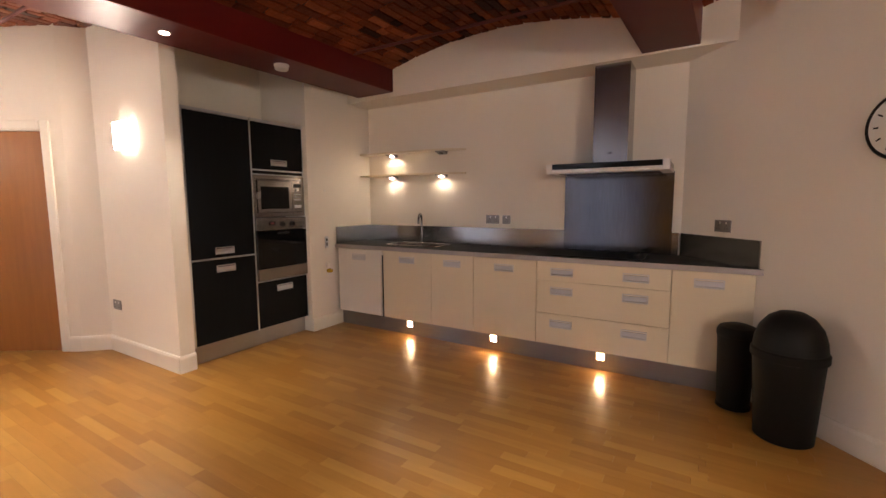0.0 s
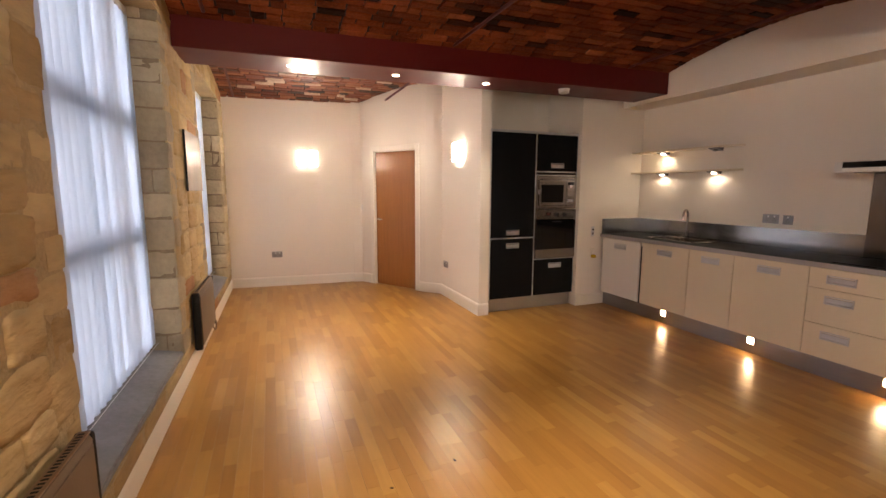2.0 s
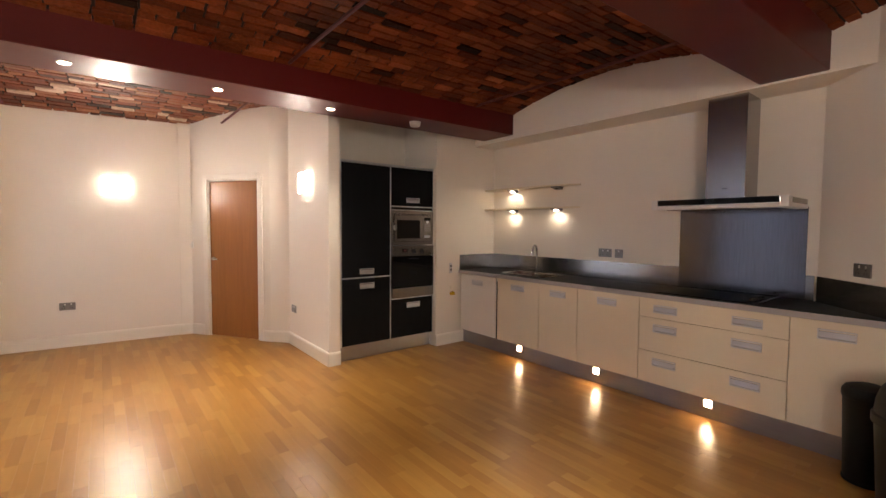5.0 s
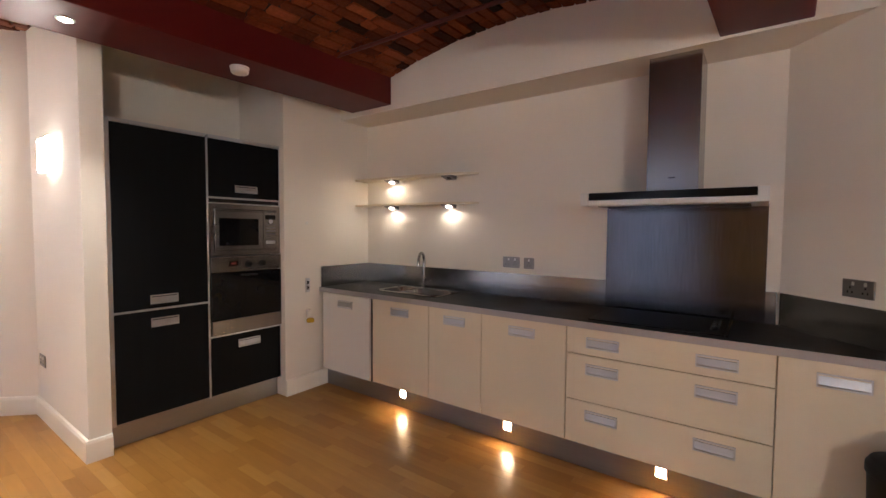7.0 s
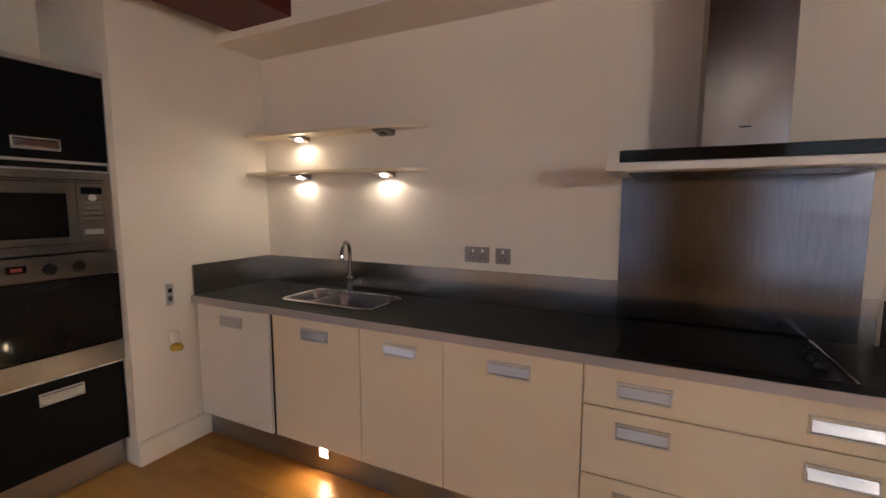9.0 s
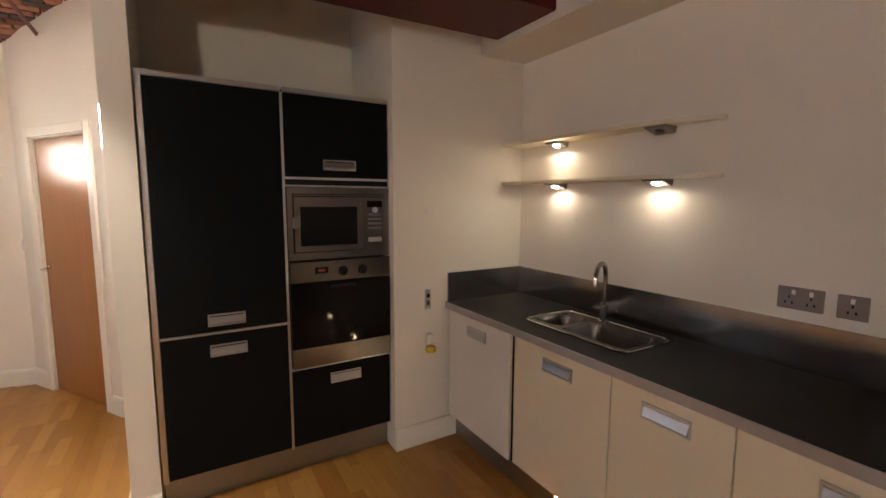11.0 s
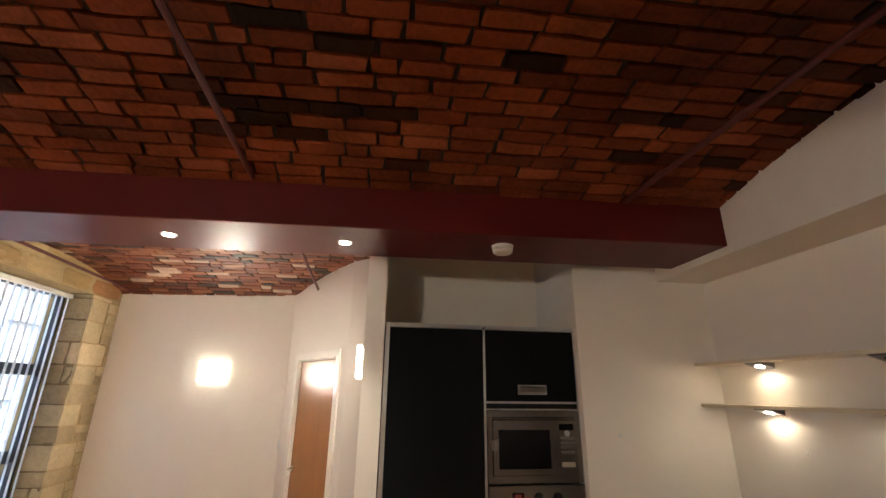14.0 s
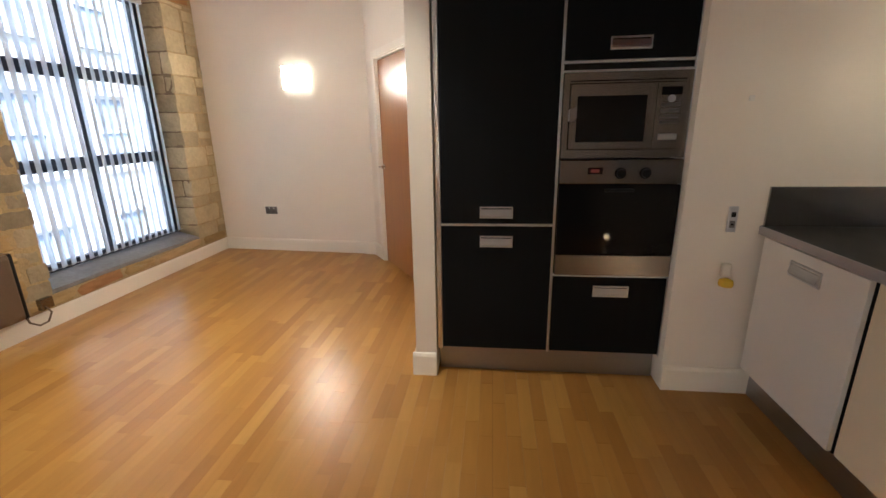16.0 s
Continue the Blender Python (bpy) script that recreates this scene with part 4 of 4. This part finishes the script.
part("button", box(0.443, -0.02, 0.085, 0.527, -0.0162, 0.112, 0.002), ALU, panel)
part("dial", cyl(bmesh.new(), pose(0.485, -0.0162, 0.268, 90), 0.016, 0.01), ALU, panel, smooth=True)

oven = thing("oven", TALLFRAME @ pose(0.624, 0, 0.615), "built-in oven with a black glass door and steel panels", "oven")
part("body", box(0.003, 0.03, 0.003, W - 0.002, 0.28, 0.59), BLACKPLASTIC, oven)
cp = part("control_panel", box(0.003, -0.02, 0.478, W - 0.002, 0.02, 0.594, 0.003), STEEL_H, oven, "brushed steel control panel")
for x in (0.29, 0.405):
    kn = part("knob", cyl(bmesh.new(), pose(x, -0.02, 0.53, 90), 0.022, 0.022, 20, 0.019), BLACKPLASTIC, cp, "black rotary knob", True)
    part("knob_ring", cyl(bmesh.new(), pose(x, -0.0198, 0.53, 90), 0.027, 0.003), BLACKPLASTIC, kn, smooth=True)
part("display", box(0.135, -0.0215, 0.525, 0.205, -0.0203, 0.558), BLACKGLASS, cp)
part("digits", box(0.15, -0.0222, 0.534, 0.19, -0.0216, 0.549), RED_LED, cp, "red clock digits")
od = part("door", box(0.003, -0.02, 0.118, W - 0.002, 0.02, 0.474, 0.003), BLACKGLASS, oven, "black glass oven door")
part("window", box(0.10, -0.0215, 0.16, 0.48, -0.0203, 0.40), BLACKGLASS, od)
part("top_handle", box(0.22, -0.034, 0.44, 0.36, -0.021, 0.455, 0.004), BLACKPLASTIC, od)
part("lower_panel", box(0.003, -0.022, 0.003, W - 0.002, 0.02, 0.115, 0.004), STEEL_H, oven, "curved brushed steel lower panel")
structure("plinth_tall", box(0.008, 0.055, 0, 1.2, 0.07, 0.152), KICK, "brushed metal plinth under the tall units", TALLFRAME)

# ---- wall lights, downlights, smoke alarm ----
def sconce(m, label, lit=SCONCE_GLOW):
    s = thing("wall_light", m, label, "wall light", "wall lights")
    part("back_plate", box(-0.12, -0.012, -0.05, 0.12, 0, 0.05, 0.003), WHITEPLASTIC, s, "white back plate")
    for cx in (-0.081, 0.081):
        sh = part("glass_shade", box(cx - 0.062, -0.052, -0.112, cx + 0.062, -0.02, 0.112, 0.008), SHADE, s, "frosted glass shade")
        part("lit_front", box(cx - 0.056, -0.0535, -0.106, cx + 0.056, -0.045, 0.106, 0.001), lit, sh, "glowing frosted front")
        part("arm", box(cx - 0.01, -0.02, -0.01, cx + 0.01, -0.012, 0.01), CHROME, s)


sconce(FARWALL @ pose(1.44, 0, 1.89), "lit twin-shade frosted glass wall light on the end wall")
sconce(pose(2.98, -0.60, 1.87, 0, 0, -90), "lit twin-shade frosted glass wall light near the walk", SCONCE_BRIGHT)
sconce(pose(-3.45, 1.965, 1.90), "lit twin-shade frosted glass wall light on the partition")
for x0, under, y in [(-2.455, 2.485, y) for y in (0.01, 0.92, 1.835)] + [(0.334, 2.455, y) for y in (0.01, 0.78, 1.55)]:
    x = beam_x(x0, y)
    d = thing("downlight", pose(x, y, under), "small lit recessed downlight in the red beam", "downlight", "beam downlights")
    part("bezel", lathe([(0.030, -0.001), (0.031, -0.004), (0.040, -0.004), (0.042, 0.0)], 24), CHROME, d, "chrome ring", True)
    part("lens", cyl(bmesh.new(), pose(0, 0, -0.0055), 0.028, 0.004, 20), LAMP_GLOW, d)
    lamp("downlight_lamp", "SPOT", pose(x, y, under - 0.011), DOWNLIGHT_POWER, WARM, 0.03, 72)
sm = thing("smoke_alarm", pose(beam_x(-2.40, 2.70), 2.70, 2.485), "round white smoke alarm under the red beam", "smoke alarm")
part("base", lathe([(0.058, -0.012), (0.060, -0.01), (0.060, 0.0)], 28), WHITEPLASTIC, sm, smooth=True)
part("cover", lathe([(0.02, -0.046), (0.046, -0.043), (0.055, -0.034), (0.055, -0.0125)], 28), WHITEPLASTIC, sm, smooth=True)

# ---- heaters, picture, clock, bins ----
def heater(x0, w, label):
    h = thing("panel_heater", WINDOW_FRAME @ pose(x0, 0.0, 0.16), label, "heater", "panel heaters")
    part("casing", box(0, 0.012, 0, w, 0.062, 0.46, 0.018), BRONZE, h, "brown enamel casing", True)
    for x in (-0.006, w - 0.024):
        part("end_cap", box(x, 0.008, -0.004, x + 0.03, 0.066, 0.465, 0.014), BLACKPLASTIC, h, "rounded black end cap", True)
    part("front_panel", box(0.03, 0.0625, 0.03, w - 0.03, 0.068, 0.43, 0.002), BRONZE, h, "brown enamel front sheet")
    part("top_trim", box(0.012, 0.02, 0.4605, w - 0.012, 0.058, 0.468, 0.003), BRONZE_EDGE, h, "golden brown top grille")
    for k in range(40):
        x = 0.03 + (w - 0.06) * k / 40
        part("grille_slot", box(x, 0.030, 0.4682, x + (w - 0.06) / 90, 0.048, 0.4692), BLACKPLASTIC, h)
    for x in (0.1, w - 0.14):
        part("bracket", box(x, -0.002, 0.1, x + 0.04, 0.0115, 0.36), BLACKPLASTIC, h)


heater(2.36, 0.76, "brown enamel panel heater on the stone pier")
heater(5.20, 0.80, "brown enamel panel heater with gold trim on stone")
cord = thing("heater_outlet", WINDOW_FRAME @ pose(2.2, 0, 0.165), "small metal outlet with a looping heater cable", "outlet")
part("box", box(-0.045, -0.01, -0.005, 0.045, 0.03, 0.075, 0.004), STEEL_H, cord)
part("cable", tube([(0.02, 0.03, 0.02), (0.0, 0.045, -0.03), (0.04, 0.05, -0.085), (0.1, 0.048, -0.09), (0.15, 0.04, -0.05), (0.17, 0.035, 0.02)], 0.0065, 8), BRONZE, cord, smooth=True)

pic = thing("canvas_picture", WINDOW_FRAME @ pose(2.26, 0.0, 1.42), "pale canvas picture with dark edges on the stone", "picture")
part("stretcher", box(0, 0.002, 0, 0.68, 0.016, 0.48, 0.002), BLACKPLASTIC, pic, "dark wrapped edge")
part("canvas", box(0.001, 0.0162, 0.001, 0.679, 0.0185, 0.479, 0.0005), PRINT, pic)

clock = thing("wall_clock", RIGHT @ pose(1.475, 0, 1.70), "round wall clock with a black rim and pale face", "clock")
part("rim", lathe([(0.149, 0.0), (0.165, 0.0), (0.168, 0.014), (0.161, 0.024), (0.153, 0.024), (0.149, 0.017)], 40), BLACKPLASTIC, clock, smooth=True, at=pose(0, 0, 0, 90))
part("face", cyl(bmesh.new(), pose(0, 0, 0, 90), 0.1495, 0.018, 40), WHITEPLASTIC, clock)
for k in range(12):
    part("hour_mark", box(-0.004, -0.0192, 0.105, 0.004, -0.0182, 0.128), BLACKPLASTIC, clock, at=pose(0, 0, 0, 0, 30 * k, 0))
part("hour_pointer", box(-0.004, -0.021, -0.01, 0.004, -0.0195, 0.07), BLACKPLASTIC, clock, at=pose(0, 0, 0, 0, -50, 0))
part("minute_pointer", box(-0.003, -0.023, -0.015, 0.003, -0.0215, 0.1), BLACKPLASTIC, clock, at=pose(0, 0, 0, 0, 65, 0))

b = thing("kitchen_bin", pose(1.055, 3.215, 0), "tall black plastic bin with a domed swing lid", "bin", "bins")
part("bin_body", lathe([(0.135, 0.0), (0.142, 0.006), (0.168, 0.47), (0.170, 0.485)], 36), BLACKPLASTIC, b, smooth=True)
part("lid_rim", lathe([(0.171, 0.470), (0.180, 0.473), (0.180, 0.512), (0.172, 0.522)], 36), BLACKPLASTIC, b, smooth=True)
part("dome_lid", lathe([(0.171, 0.5225), (0.165, 0.58), (0.145, 0.645), (0.105, 0.70), (0.06, 0.728), (0.02, 0.735)], 36), BLACKPLASTIC, b, smooth=True)
part("swing_flap", box(-0.08, -0.162, 0.56, 0.08, -0.150, 0.64, 0.004), BLACKPLASTIC, b, at=pose(0, 0, 0, -8, 0, -20))
b = thing("pedal_bin", pose(0.83, 3.52, 0), "slim black bin with a rounded lid", "bin", "bins")
part("bin_body", lathe([(0.088, 0.0), (0.093, 0.006), (0.108, 0.46), (0.109, 0.475)], 32), BLACKPLASTIC, b, smooth=True)
part("lid", lathe([(0.112, 0.476), (0.115, 0.482), (0.114, 0.515), (0.10, 0.538), (0.06, 0.553), (0.02, 0.557)], 32), BLACKPLASTIC, b, smooth=True)
part("foot_ring", lathe([(0.095, 0.0), (0.098, 0.002), (0.098, 0.018), (0.0945, 0.02)], 32), BLACKPLASTIC, b, smooth=True)

# ---- floor: laminate strips laid along the room ----
floor = structure("floor", box(-5.8, -1.3, -0.12, 3.3, 4.5, -0.009), MORTAR, "warm oak laminate floor of staggered strips, semi-gloss")
STRIP, rng = 0.066, random.Random(21)
UNIT = box(0, 0, -0.008, 1, STRIP - 0.0006, 0)
for v in UNIT.verts:
    v.co.x = 0.0004 if v.co.x < 0.5 else 0.9985
STRIP_MESH = mesh_of("floor_strip", UNIT, FLOOR_PART)
rest_v, rest_f = [], []
row, y = 0, -0.9
while y < 3.86:
    high = min(3.0, 0.47 + (BACK - y) * 0.854)
    low = -5.55 if y < 1.2 else -5.09 + (y - 1.264) * 1.522 if y < 1.9 else -4.1 if y < 2.05 else -3.58 if y < 3.29 else -2.95
    x = -5.55 - rng.uniform(0, 0.4)
    while x < 3.05:
        length = rng.choice((0.28, 0.34, 0.40, 0.46, 0.52)) * rng.uniform(0.92, 1.06)
        s, e = max(x, low), min(x + length, high)
        x += length
        if e - s < 0.02:
            continue
        if -2.3 < s < 0.45 and 0.15 < y < 2.75:
            ob = new("floor_strip", STRIP_MESH)
            ob.parent = floor
            ob.location, ob.scale = (s, y, 0), (e - s, 1, 1)
        else:
            i, w = len(rest_v), STRIP - 0.0006
            rest_v += [(qx, qy, z) for z in (-0.008, 0) for qx, qy in ((s + 0.0005, y), (e - 0.0005, y), (e - 0.0005, y + w), (s + 0.0005, y + w))]
            rest_f += [(i + 4, i + 5, i + 6, i + 7)] + [(i + k, i + (k + 1) % 4, i + 4 + (k + 1) % 4, i + 4 + k) for k in range(4)]
    y += STRIP
me = bpy.data.meshes.new("floor_strips_far")
me.from_pydata(rest_v, [], rest_f)
me.materials.append(FLOOR_REST)
me.update()
rest = tagged(new("floor_strips_far", me), "further oak laminate strips", kind="stuff")
rest.parent = floor

# ---- scraps left on the floor ----
for x, y, turn, size in ((-0.51, 0.64, 20, 0.012), (-0.42, 0.27, 65, 0.010)):
    bm = bmesh.new()
    ring = [bm.verts.new((size * (1 + 0.3 * math.sin(3 * a)) * math.cos(a), 0.5 * size * math.sin(a), 0.0035 + 0.0015 * math.cos(2 * a))) for a in np.linspace(0, 2 * math.pi, 9)[:-1]]
    foot = [bm.verts.new((v.co.x * 0.8, v.co.y * 0.8, 0.0002)) for v in ring]
    bm.faces.new(ring)
    bm.faces.new(foot[::-1])
    for k in range(8):
        bm.faces.new((foot[k], foot[(k + 1) % 8], ring[(k + 1) % 8], ring[k]))
    tagged(part("floor_scrap", bm, BLACKPLASTIC, None, at=pose(x, y, 0, 0, 0, turn)), "tiny dark scrap lying on the laminate floor", "scrap", "floor scraps")
